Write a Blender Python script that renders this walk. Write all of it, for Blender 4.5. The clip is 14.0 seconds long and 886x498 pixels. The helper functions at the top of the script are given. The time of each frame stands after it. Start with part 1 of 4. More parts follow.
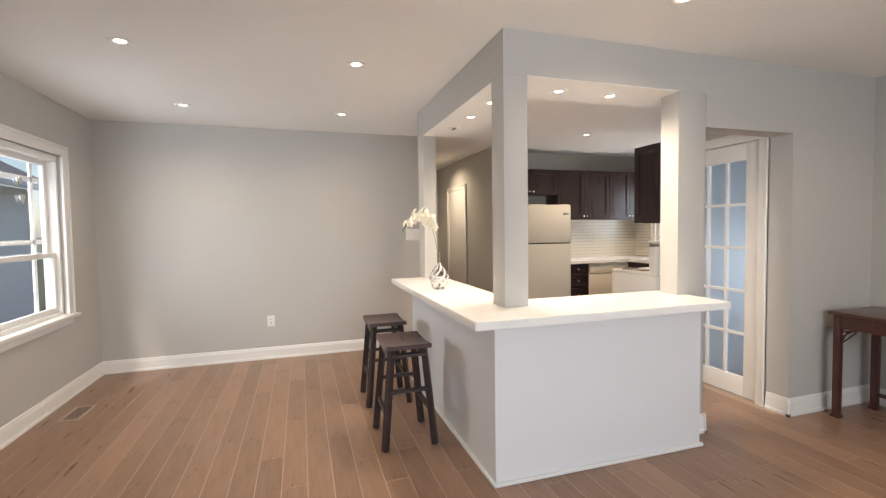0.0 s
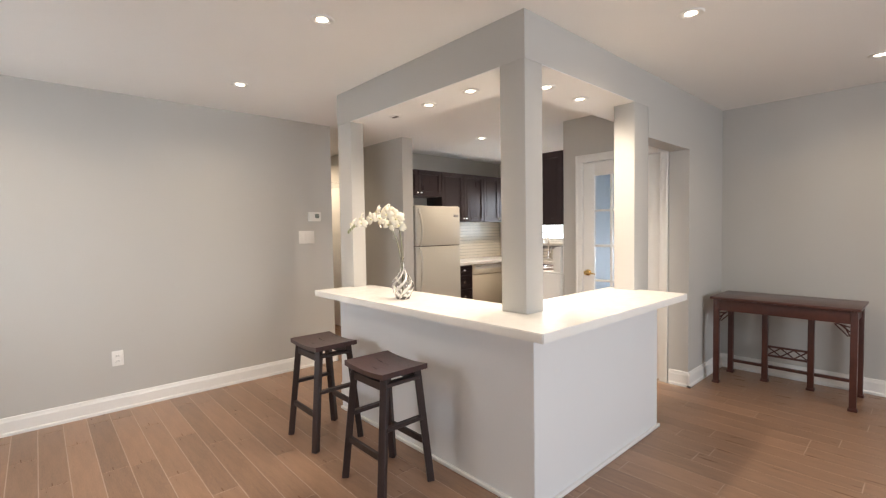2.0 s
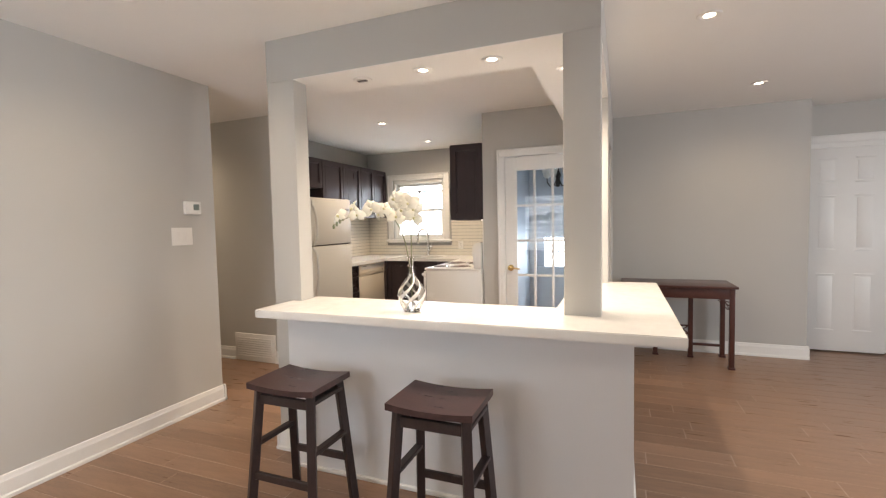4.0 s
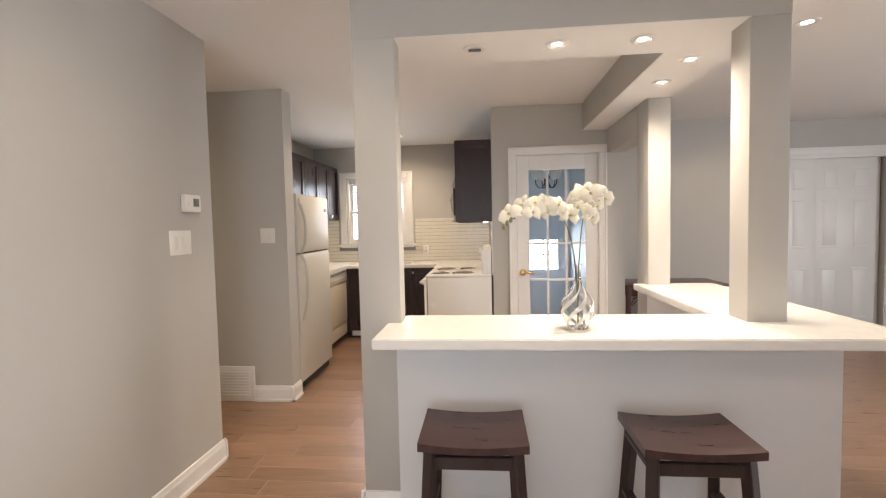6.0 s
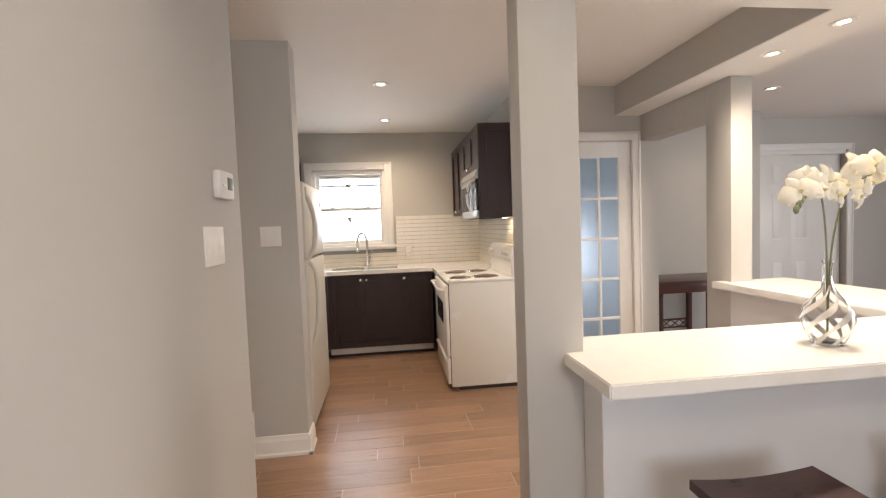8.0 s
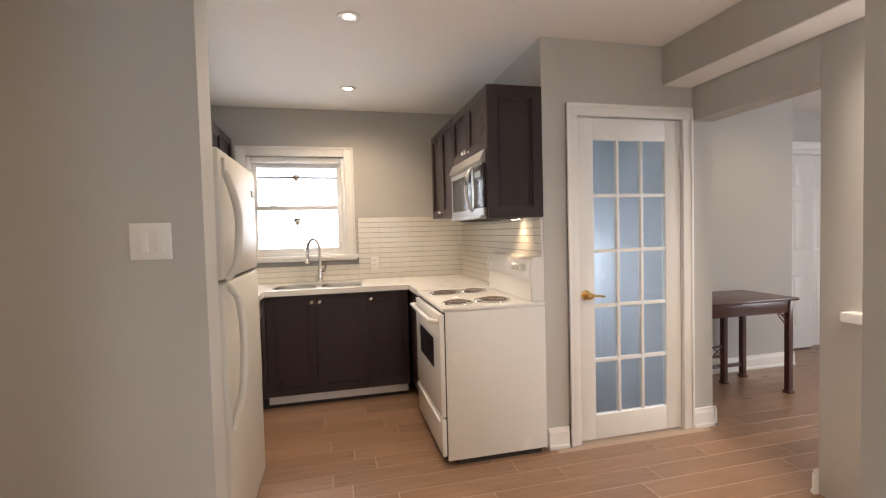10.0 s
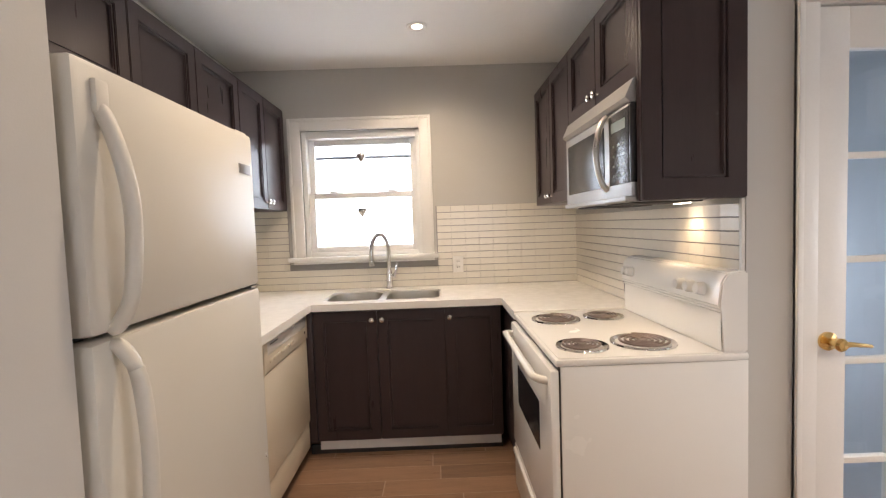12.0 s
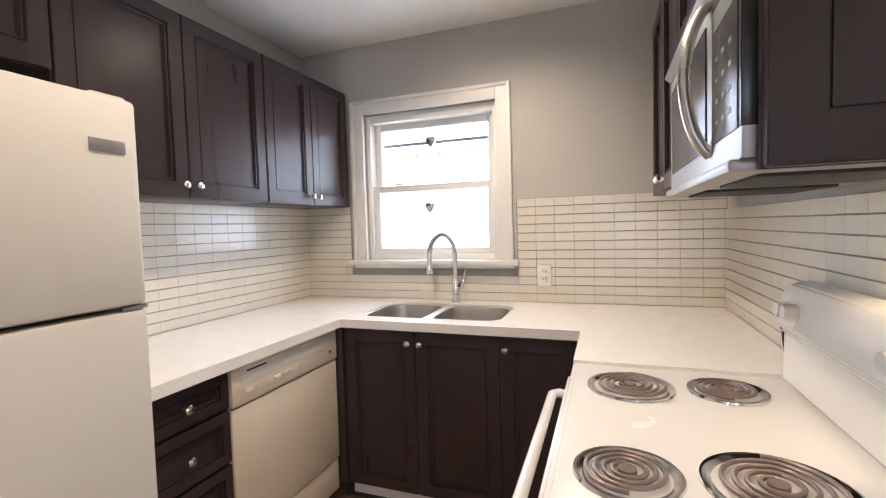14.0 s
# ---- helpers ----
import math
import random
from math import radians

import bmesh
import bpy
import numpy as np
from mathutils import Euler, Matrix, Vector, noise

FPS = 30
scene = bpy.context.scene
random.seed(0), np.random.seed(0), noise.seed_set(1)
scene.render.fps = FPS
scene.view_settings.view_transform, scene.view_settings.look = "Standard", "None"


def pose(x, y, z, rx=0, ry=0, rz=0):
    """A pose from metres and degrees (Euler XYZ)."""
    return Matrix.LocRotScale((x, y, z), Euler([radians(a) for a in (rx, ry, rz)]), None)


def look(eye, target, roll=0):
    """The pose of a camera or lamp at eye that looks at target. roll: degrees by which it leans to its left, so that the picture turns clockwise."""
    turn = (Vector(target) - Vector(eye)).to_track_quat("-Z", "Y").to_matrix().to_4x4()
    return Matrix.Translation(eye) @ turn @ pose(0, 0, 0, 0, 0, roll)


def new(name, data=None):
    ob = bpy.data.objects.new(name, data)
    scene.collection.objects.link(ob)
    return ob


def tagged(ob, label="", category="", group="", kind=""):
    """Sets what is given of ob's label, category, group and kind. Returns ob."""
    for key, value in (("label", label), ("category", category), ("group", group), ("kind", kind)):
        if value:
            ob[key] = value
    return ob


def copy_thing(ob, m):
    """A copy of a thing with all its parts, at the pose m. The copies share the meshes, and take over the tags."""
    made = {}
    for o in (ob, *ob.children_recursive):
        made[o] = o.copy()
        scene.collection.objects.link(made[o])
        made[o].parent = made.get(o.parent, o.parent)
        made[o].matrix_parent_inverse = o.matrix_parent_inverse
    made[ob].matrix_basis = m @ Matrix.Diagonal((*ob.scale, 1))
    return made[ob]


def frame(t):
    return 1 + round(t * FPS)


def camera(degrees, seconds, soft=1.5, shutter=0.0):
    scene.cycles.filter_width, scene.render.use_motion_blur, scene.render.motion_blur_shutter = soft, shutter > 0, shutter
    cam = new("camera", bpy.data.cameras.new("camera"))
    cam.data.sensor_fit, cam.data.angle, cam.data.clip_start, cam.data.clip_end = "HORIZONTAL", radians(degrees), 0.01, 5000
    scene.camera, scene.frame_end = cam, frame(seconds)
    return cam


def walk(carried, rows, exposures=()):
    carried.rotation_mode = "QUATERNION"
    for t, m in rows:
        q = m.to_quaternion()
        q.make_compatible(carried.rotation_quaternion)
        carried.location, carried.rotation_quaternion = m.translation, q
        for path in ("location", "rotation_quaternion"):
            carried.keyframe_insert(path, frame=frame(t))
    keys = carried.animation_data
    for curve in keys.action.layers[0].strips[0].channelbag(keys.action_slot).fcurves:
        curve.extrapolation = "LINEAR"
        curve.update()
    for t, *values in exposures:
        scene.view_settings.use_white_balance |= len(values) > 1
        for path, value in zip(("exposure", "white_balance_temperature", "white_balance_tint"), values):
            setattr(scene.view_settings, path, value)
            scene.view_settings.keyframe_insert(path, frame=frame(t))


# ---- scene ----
cam = camera(89.3, 14.0, soft=1.25)
PATH = [
    (0, (0.338, 0.163, 1.375), (0.942, 2.068, 1.287), -0.8),
    (0.5, (0.103, 0.322, 1.364), (0.866, 2.169, 1.282), -0.9),
    (1, (-0.108, 0.524, 1.365), (0.836, 2.286, 1.285), -1.0),
    (1.5, (-0.286, 0.764, 1.373), (0.852, 2.406, 1.288), -1.0),
    (2, (-0.425, 1.034, 1.37), (0.917, 2.515, 1.286), -0.9),
    (2.5, (-0.543, 1.329, 1.368), (0.976, 2.627, 1.282), -0.9),
    (2.7, (-0.576, 1.448, 1.385), (0.998, 2.678, 1.289), -0.7),
    (4.8, (-0.761, 2.91, 1.359), (1.176, 3.399, 1.263), -1.0),
    (5, (-0.71, 3.036, 1.365), (1.238, 3.48, 1.272), -0.7),
    (5.5, (-0.684, 3.399, 1.371), (1.291, 3.7, 1.272), -1.1),
    (6, (-0.616, 3.738, 1.375), (1.373, 3.918, 1.274), -1.3),
    (6.5, (-0.516, 4.021, 1.37), (1.48, 4.109, 1.276), -1.1),
    (7, (-0.36, 4.311, 1.363), (1.638, 4.32, 1.273), -1.2),
    (7.5, (-0.173, 4.561, 1.366), (1.823, 4.477, 1.268), -1.1),
    (7.7, (-0.096, 4.657, 1.365), (1.896, 4.51, 1.262), -1.6),
    (9.8, (1.057, 4.89, 1.327), (2.99, 4.382, 1.258), -1.2),
    (10, (1.178, 4.862, 1.338), (3.121, 4.396, 1.262), -1.5),
    (10.5, (1.45, 4.876, 1.343), (3.411, 4.489, 1.265), -1.5),
    (11, (1.706, 4.824, 1.35), (3.683, 4.538, 1.261), -1.7),
    (11.5, (1.964, 4.744, 1.354), (3.955, 4.578, 1.256), -1.9),
    (12, (2.195, 4.662, 1.357), (4.192, 4.634, 1.248), -2.0),
    (12.5, (2.403, 4.575, 1.345), (4.397, 4.687, 1.238), -2.0),
    (13, (2.585, 4.446, 1.345), (4.562, 4.73, 1.239), -2.1),
    (13.5, (2.76, 4.316, 1.343), (4.701, 4.786, 1.243), -1.9),
    (14, (2.932, 4.194, 1.346), (4.809, 4.879, 1.249), -1.7),
]
walk(cam, [(t, look(eye, target, roll)) for t, eye, target, roll in PATH], exposures=[(0, 0.07, 6800, 13), (7, 0.05, 6950, 15), (11, 0.06, 6950, 16), (12.5, 0.06, 6550, 16), (14, 0.10, 6250, 17)])

# ---- world and large lights ----
world = bpy.data.worlds.new("sky")
scene.world = world
world.use_nodes = True
wn = world.node_tree.nodes
sky = wn.new("ShaderNodeTexSky")
sky.sky_type, sky.sun_disc = "NISHITA", False
sky.sun_elevation, sky.sun_rotation = radians(48), radians(200)
world.node_tree.links.new(sky.outputs[0], wn["Background"].inputs[0])
wn["Background"].inputs[1].default_value = 0.15


def lamp(kind, name, m, power, colour, **kw):
    data = bpy.data.lights.new(name, kind)
    data.energy, data.color = power, colour
    for key, value in kw.items():
        if key == "size":
            data.shape, data.size = "RECTANGLE", value
        elif key == "size_y":
            data.size_y = value
        elif key == "angle":
            data.angle = radians(value)
        elif key == "spot":
            data.spot_size, data.spot_blend = radians(value), 0.9
        elif key == "radius":
            data.shadow_soft_size = value
    ob = new(name, data)
    ob.matrix_basis = m
    return ob


lamp("SUN", "sun", look((0, 0, 20), (0.7, 1.6, 18)), 2.0, (1, 0.96, 0.9), angle=8)
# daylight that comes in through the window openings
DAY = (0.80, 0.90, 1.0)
lamp("AREA", "window_daylight", look((-2.25, 3.6, 1.37), (1, 4.2, 1.42)), 50, DAY, size=1.7, size_y=1.5)
lamp("AREA", "window_daylight", look((1.2, -2.02, 1.45), (1.2, 2, 1.1)), 100, DAY, size=2.3, size_y=1.4)
lamp("AREA", "window_daylight", look((5.80, 5.18, 1.62), (2, 5.18, 1.62)), 66, DAY, size=1.5, size_y=1.5)
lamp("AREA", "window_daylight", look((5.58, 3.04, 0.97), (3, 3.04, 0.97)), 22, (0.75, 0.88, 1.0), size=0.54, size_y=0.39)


# ---- materials ----
def material(name, colour, rough=0.5, metal=0.0, vary=0.08, scale=6.0, fine=90.0, bump=0.05, trans=0.0, emit=None, coat=0.0, stretch=(1, 1, 1), object_random=0.0, ior=1.5, spec=0.5):
    """A procedural surface: two scales of noise in colour and roughness, a fine bump."""
    mat = bpy.data.materials.new(name)
    mat.use_nodes = True
    nt = mat.node_tree
    b = nt.nodes["Principled BSDF"]
    b.inputs["Roughness"].default_value, b.inputs["Metallic"].default_value = rough, metal
    b.inputs["IOR"].default_value, b.inputs["Transmission Weight"].default_value = ior, trans
    b.inputs["Specular IOR Level"].default_value = spec
    b.inputs["Coat Weight"].default_value = coat
    b.inputs["Base Color"].default_value = (*colour, 1)
    if emit:
        b.inputs["Emission Color"].default_value, b.inputs["Emission Strength"].default_value = (*emit[0], 1), emit[1]
    if vary:
        tc, mp = nt.nodes.new("ShaderNodeTexCoord"), nt.nodes.new("ShaderNodeMapping")
        mp.inputs["Scale"].default_value = stretch
        nt.links.new(tc.outputs["Object"], mp.inputs[0])
        big, small = nt.nodes.new("ShaderNodeTexNoise"), nt.nodes.new("ShaderNodeTexNoise")
        big.inputs["Scale"].default_value, small.inputs["Scale"].default_value = scale, fine
        big.inputs["Detail"].default_value, small.inputs["Detail"].default_value = 4, 3
        nt.links.new(mp.outputs[0], big.inputs["Vector"])
        nt.links.new(mp.outputs[0], small.inputs["Vector"])
        add = nt.nodes.new("ShaderNodeMath")
        add.operation = "MULTIPLY_ADD"
        add.inputs[1].default_value = 0.6
        nt.links.new(big.outputs[0], add.inputs[0])
        half = nt.nodes.new("ShaderNodeMath")
        half.operation = "MULTIPLY"
        half.inputs[1].default_value = 0.4
        nt.links.new(small.outputs[0], half.inputs[0])
        nt.links.new(half.outputs[0], add.inputs[2])
        value = add.outputs[0]
        if object_random:
            info, mix = nt.nodes.new("ShaderNodeObjectInfo"), nt.nodes.new("ShaderNodeMath")
            mix.operation = "MULTIPLY_ADD"
            mix.inputs[1].default_value = object_random
            nt.links.new(info.outputs["Random"], mix.inputs[0])
            nt.links.new(value, mix.inputs[2])
            off = nt.nodes.new("ShaderNodeMath")
            off.operation = "SUBTRACT"
            off.inputs[1].default_value = object_random / 2
            nt.links.new(mix.outputs[0], off.inputs[0])
            value = off.outputs[0]
        ramp = nt.nodes.new("ShaderNodeMapRange")
        ramp.inputs["From Min"].default_value, ramp.inputs["From Max"].default_value = 0.25, 0.75
        ramp.inputs["To Min"].default_value, ramp.inputs["To Max"].default_value = 1 - vary, 1 + vary
        nt.links.new(value, ramp.inputs[0])
        mul = nt.nodes.new("ShaderNodeVectorMath")
        mul.operation = "SCALE"
        mul.inputs[0].default_value = colour
        nt.links.new(ramp.outputs[0], mul.inputs["Scale"])
        nt.links.new(mul.outputs[0], b.inputs["Base Color"])
        rr = nt.nodes.new("ShaderNodeMapRange")
        rr.inputs["To Min"].default_value, rr.inputs["To Max"].default_value = max(rough - 0.08, 0.0), rough + 0.08
        nt.links.new(big.outputs[0], rr.inputs[0])
        nt.links.new(rr.outputs[0], b.inputs["Roughness"])
        if bump:
            bp = nt.nodes.new("ShaderNodeBump")
            bp.inputs["Strength"].default_value, bp.inputs["Distance"].default_value = bump, 0.004
            nt.links.new(small.outputs[0], bp.inputs["Height"])
            nt.links.new(bp.outputs[0], b.inputs["Normal"])
    return mat


M_WALL = material("grey_paint", (0.50, 0.485, 0.455), 0.75, vary=0.025, scale=1.5, fine=250, bump=0.06)
M_CEIL = material("ceiling_paint", (0.84, 0.825, 0.80), 0.85, vary=0.02, scale=1.5, fine=200, bump=0.06)
M_TRIM = material("white_trim_paint", (0.79, 0.775, 0.745), 0.4, vary=0.03, scale=4, fine=120, bump=0.03)
M_PEN = material("white_panel_paint", (0.74, 0.74, 0.74), 0.55, vary=0.02, scale=2, fine=200, bump=0.05)
M_PLANK = material("brown_wood_tile", (0.290, 0.172, 0.110), 0.30, vary=0.28, scale=5, fine=38, bump=0.10, stretch=(6, 0.7, 1), object_random=0.30)
M_GROUT = material("floor_grout", (0.48, 0.365, 0.285), 0.7, vary=0.1, scale=5, fine=150)
M_QUARTZ = material("white_quartz", (0.83, 0.81, 0.77), 0.22, vary=0.03, scale=20, fine=240, bump=0.0)
M_ESP = material("espresso_wood", (0.038, 0.0255, 0.0265), 0.30, vary=0.16, scale=3, fine=30, bump=0.05, stretch=(5, 5, 0.6), spec=0.32)
M_STOOL = material("dark_walnut_stool", (0.035, 0.022, 0.021), 0.42, vary=0.4, scale=5, fine=40, bump=0.08, stretch=(1, 5, 1))
M_SEAT = material("worn_walnut_seat", (0.055, 0.029, 0.028), 0.30, vary=0.55, scale=5, fine=40, bump=0.08, stretch=(6, 1, 1))
M_TABLE = material("mahogany", (0.075, 0.026, 0.020), 0.32, vary=0.3, scale=5, fine=40, bump=0.05, stretch=(5, 1, 1), coat=0.2)
M_APPL = material("white_enamel", (0.77, 0.755, 0.72), 0.25, vary=0.015, scale=3, fine=200, bump=0.02)
M_FRIDGE = material("textured_white_enamel", (0.57, 0.54, 0.475), 0.42, vary=0.015, scale=3, fine=500, bump=0.12)
M_ALMOND = material("bisque_enamel", (0.72, 0.655, 0.54), 0.35, vary=0.02, scale=3, fine=200, bump=0.02)
M_TILE = material("cream_glass_tile", (0.74, 0.70, 0.62), 0.2, vary=0.04, scale=8, fine=60, bump=0.01, object_random=0.2)
M_TGROUT = material("grey_tile_grout", (0.30, 0.29, 0.285), 0.85, vary=0.1, scale=20, fine=200)
M_STEEL = material("brushed_steel", (0.36, 0.35, 0.34), 0.42, metal=1.0, vary=0.05, scale=6, fine=120, bump=0.0, stretch=(1, 1, 14))
M_SINK = material("satin_sink_steel", (0.66, 0.64, 0.60), 0.30, metal=1.0, vary=0.05, scale=6, fine=120, bump=0.0)
M_CHROME = material("chrome", (0.80, 0.80, 0.80), 0.07, metal=1.0, vary=0)
M_NICKEL = material("satin_nickel", (0.72, 0.69, 0.65), 0.25, metal=1.0, vary=0)
M_BRASS = material("polished_brass", (0.80, 0.56, 0.24), 0.2, metal=1.0, vary=0)
M_BLACK = material("black_glass", (0.02, 0.02, 0.023), 0.24, vary=0)
# besides real dark parts, its near-black stands for shade inside gaps and slots
M_GAP = material("dark_gasket_and_shade", (0.03, 0.028, 0.026), 0.7, vary=0)
M_COIL = material("burner_coil", (0.24, 0.19, 0.17), 0.42, metal=0.5, vary=0.2, scale=20)
M_PLAST = material("white_plastic", (0.80, 0.78, 0.74), 0.35, vary=0)
M_LCD = material("display_grey", (0.16, 0.19, 0.17), 0.3, vary=0)
M_GLASS = material("clear_glass", (0.96, 0.98, 1.0), 0.0, vary=0, trans=1.0, ior=1.45)
M_VASE = material("clear_vase_glass", (0.97, 0.97, 0.97), 0.02, vary=0, trans=1.0, ior=1.45)
M_SWIRL = material("silver_swirl", (0.82, 0.79, 0.74), 0.35, metal=0.35, vary=0)
M_PETAL = material("white_orchid_petal", (0.86, 0.82, 0.70), 0.55, vary=0.05, scale=60, fine=200)
M_THROAT = material("orchid_throat", (0.70, 0.64, 0.36), 0.5, vary=0.1, scale=60)
M_STEM = material("green_stem", (0.22, 0.24, 0.13), 0.5, vary=0.2, scale=30)
M_LENS = material("lamp_lens", (0.9, 0.88, 0.82), 0.4, vary=0, emit=((1.0, 0.86, 0.68), 14))
M_OFF = material("dark_lamp", (0.10, 0.09, 0.08), 0.4, vary=0)
M_STAIR = material("pale_blue_paint", (0.59, 0.63, 0.67), 0.7, vary=0.03, scale=1.5, fine=200)
M_SIDING = material("white_siding", (0.82, 0.83, 0.85), 0.6, vary=0.05, scale=2, fine=60)
M_ROOF = material("grey_shingles", (0.16, 0.16, 0.17), 0.85, vary=0.2, scale=12, fine=60)
M_BRICK = material("pale_brick", (0.42, 0.36, 0.33), 0.85, vary=0.2, scale=10, fine=60)
M_LAWN = material("lawn", (0.08, 0.11, 0.05), 0.9, vary=0.3, scale=3, fine=50, bump=0.3)
M_SHADE = material("frosted_shade", (0.75, 0.72, 0.66), 0.4, vary=0)
M_BRONZE = material("dark_bronze", (0.05, 0.04, 0.035), 0.4, metal=0.8, vary=0)


# ---- mesh helpers ----
def box(bm, x0, x1, y0, y1, z0, z1, bevel=0.0, seg=2):
    r = bmesh.ops.create_cube(bm, size=1, matrix=Matrix.Translation(((x0 + x1) / 2, (y0 + y1) / 2, (z0 + z1) / 2)) @ Matrix.Diagonal((x1 - x0, y1 - y0, z1 - z0, 1)))
    if bevel:
        edges = list({e for v in r["verts"] for e in v.link_edges})
        bmesh.ops.bevel(bm, geom=edges, offset=bevel, segments=seg, affect="EDGES", profile=0.5)
    return bm


def boxes(*rows, bevel=0.0):
    bm = bmesh.new()
    for row in rows:
        box(bm, *row, bevel=bevel)
    return bm


def cyl(bm, p0, p1, r0, r1=None, seg=20):
    p0, p1 = Vector(p0), Vector(p1)
    d = p1 - p0
    m = Matrix.Translation((p0 + p1) / 2) @ d.to_track_quat("Z", "Y").to_matrix().to_4x4()
    bmesh.ops.create_cone(bm, cap_ends=True, segments=seg, radius1=r0, radius2=r0 if r1 is None else r1, depth=d.length, matrix=m)
    return bm


def lathe(bm, profile, m=Matrix(), seg=28):
    """Turns a profile of (radius, height) about z."""
    rings = [[bm.verts.new(m @ Vector((r * math.cos(a), r * math.sin(a), z))) for a in [2 * math.pi * k / seg for k in range(seg)]] for r, z in profile]
    for a, b in zip(rings, rings[1:]):
        for k in range(seg):
            bm.faces.new((a[k], a[(k + 1) % seg], b[(k + 1) % seg], b[k]))
    return bm


def tube(bm, points, r, seg=10, close=True):
    """A round bar along points; r may be a list."""
    pts = [Vector(p) for p in points]
    rings, up = [], Vector((0.123, 0.31, 0.94)).normalized()
    for i, p in enumerate(pts):
        d = (pts[min(i + 1, len(pts) - 1)] - pts[max(i - 1, 0)]).normalized()
        a = d.cross(up).normalized()
        b = a.cross(d).normalized()
        rad = r[i] if isinstance(r, (list, tuple)) else r
        rings.append([bm.verts.new(p + rad * (math.cos(k) * a + math.sin(k) * b)) for k in [2 * math.pi * j / seg for j in range(seg)]])
    for u, w in zip(rings, rings[1:]):
        for k in range(seg):
            bm.faces.new((u[k], u[(k + 1) % seg], w[(k + 1) % seg], w[k]))
    if close:
        bm.faces.new(rings[0][::-1])
        bm.faces.new(rings[-1])
    return bm


def mesh(name, bm, mat, smooth=True):
    bmesh.ops.recalc_face_normals(bm, faces=bm.faces)
    data = bpy.data.meshes.new(name)
    bm.to_mesh(data)
    bm.free()
    data.materials.append(mat)
    if smooth:
        data.shade_smooth()
        data.set_sharp_from_angle(angle=radians(35))
    return data


def ring(rows, bevel=0.0):
    """A flat frame as one closed mesh. rows: x0, x1, y0, y1, z0, z1 of its box, the width of its members and its thin axis."""
    (lo0, hi0), (lo1, hi1), (lo2, hi2), w, thin = rows
    lims = [(lo0, hi0), (lo1, hi1), (lo2, hi2)]
    u, v = [k for k in range(3) if k != thin]
    bm = bmesh.new()
    loops = []
    for inset, side in ((0, 0), (w, 0), (w, 1), (0, 1)):
        loop = []
        for a, b in ((0, 0), (1, 0), (1, 1), (0, 1)):
            c = [0, 0, 0]
            c[thin] = lims[thin][side]
            c[u] = lims[u][a] + (inset if a == 0 else -inset)
            c[v] = lims[v][b] + (inset if b == 0 else -inset)
            loop.append(bm.verts.new(c))
        loops.append(loop)
    for k in range(4):
        p, q = loops[k], loops[(k + 1) % 4]
        for j in range(4):
            bm.faces.new((p[j], p[(j + 1) % 4], q[(j + 1) % 4], q[j]))
    bmesh.ops.recalc_face_normals(bm, faces=bm.faces)
    if bevel:
        bmesh.ops.bevel(bm, geom=[e for e in bm.edges if e.calc_face_angle(0) > 0.5], offset=bevel, segments=2, affect="EDGES")
    return bm


def thing(name, place, label, category, group="", kind=""):
    ob = new(name)
    ob.empty_display_size = 0.1
    ob.matrix_basis = Matrix.Translation(place)
    return tagged(ob, label, category, group, kind)


def part(name, bm, mat, parent, label="", smooth=True):
    """One mesh under a thing or a part; its points are given in the world."""
    ob = new(name, mesh(name, bm, mat, smooth))
    ob.parent = parent
    if parent.type == "EMPTY":
        ob.matrix_parent_inverse = parent.matrix_basis.inverted()
    return tagged(ob, label)


def solid(name, bm, mat, label, category, kind="structure", group="", smooth=True):
    return tagged(new(name, mesh(name, bm, mat, smooth)), label, category, group, kind)


# ---- the large structure ----
CEIL = 2.47
solid("wall_far", boxes((-1.70, 1.89, 5.32, 5.47, 0, CEIL)), M_WALL, "plain grey painted wall of the dining end", "wall")
solid("wall_hall", boxes((1.75, 1.89, 5.47, 8.2, 0, CEIL), (1.75, 2.95, 8.2, 8.34, 0, CEIL)), M_WALL, "grey painted walls closing the hallway", "wall")
solid("wall_stub", boxes((2.797, 2.95, 5.28, 8.2, 0, CEIL)), M_WALL, "grey painted wall end beside the refrigerator", "wall")
solid("wall_kitchen_back", boxes((2.95, 5.56, 6.04, 6.19, 0, CEIL)), M_WALL, "grey painted wall behind the kitchen cabinets", "wall")
solid("wall_window", boxes((5.41, 5.56, 3.53, 4.76, 0, CEIL), (5.41, 5.56, 5.60, 6.04, 0, CEIL), (5.41, 5.56, 4.76, 5.60, 0, 1.15), (5.41, 5.56, 4.76, 5.60, 2.05, CEIL)), M_WALL, "grey painted kitchen wall with a window opening", "wall")
solid("wall_stove", boxes((3.77, 5.41, 3.53, 3.65, -0.6, CEIL)), M_WALL, "grey painted wall behind the stove", "wall")
solid("wall_door", boxes((3.645, 3.77, 2.59, 2.665, 0, CEIL), (3.645, 3.77, 3.435, 3.65, 0, CEIL), (3.645, 3.77, 2.665, 3.435, 2.03, CEIL)), M_WALL, "grey painted wall with the glazed door", "wall")
solid("wall_front", boxes((3.645, 5.56, 2.44, 2.59, -0.6, CEIL), (2.857, 3.645, 2.44, 2.59, 2.012, CEIL)), M_WALL, "grey painted wall with a cased opening", "wall")
solid("wall_table", boxes((4.50, 4.65, 0.70, 2.44, 0, CEIL), (4.65, 4.98, 0.70, 0.80, 0, CEIL)), M_WALL, "grey painted wall behind the side table", "wall")
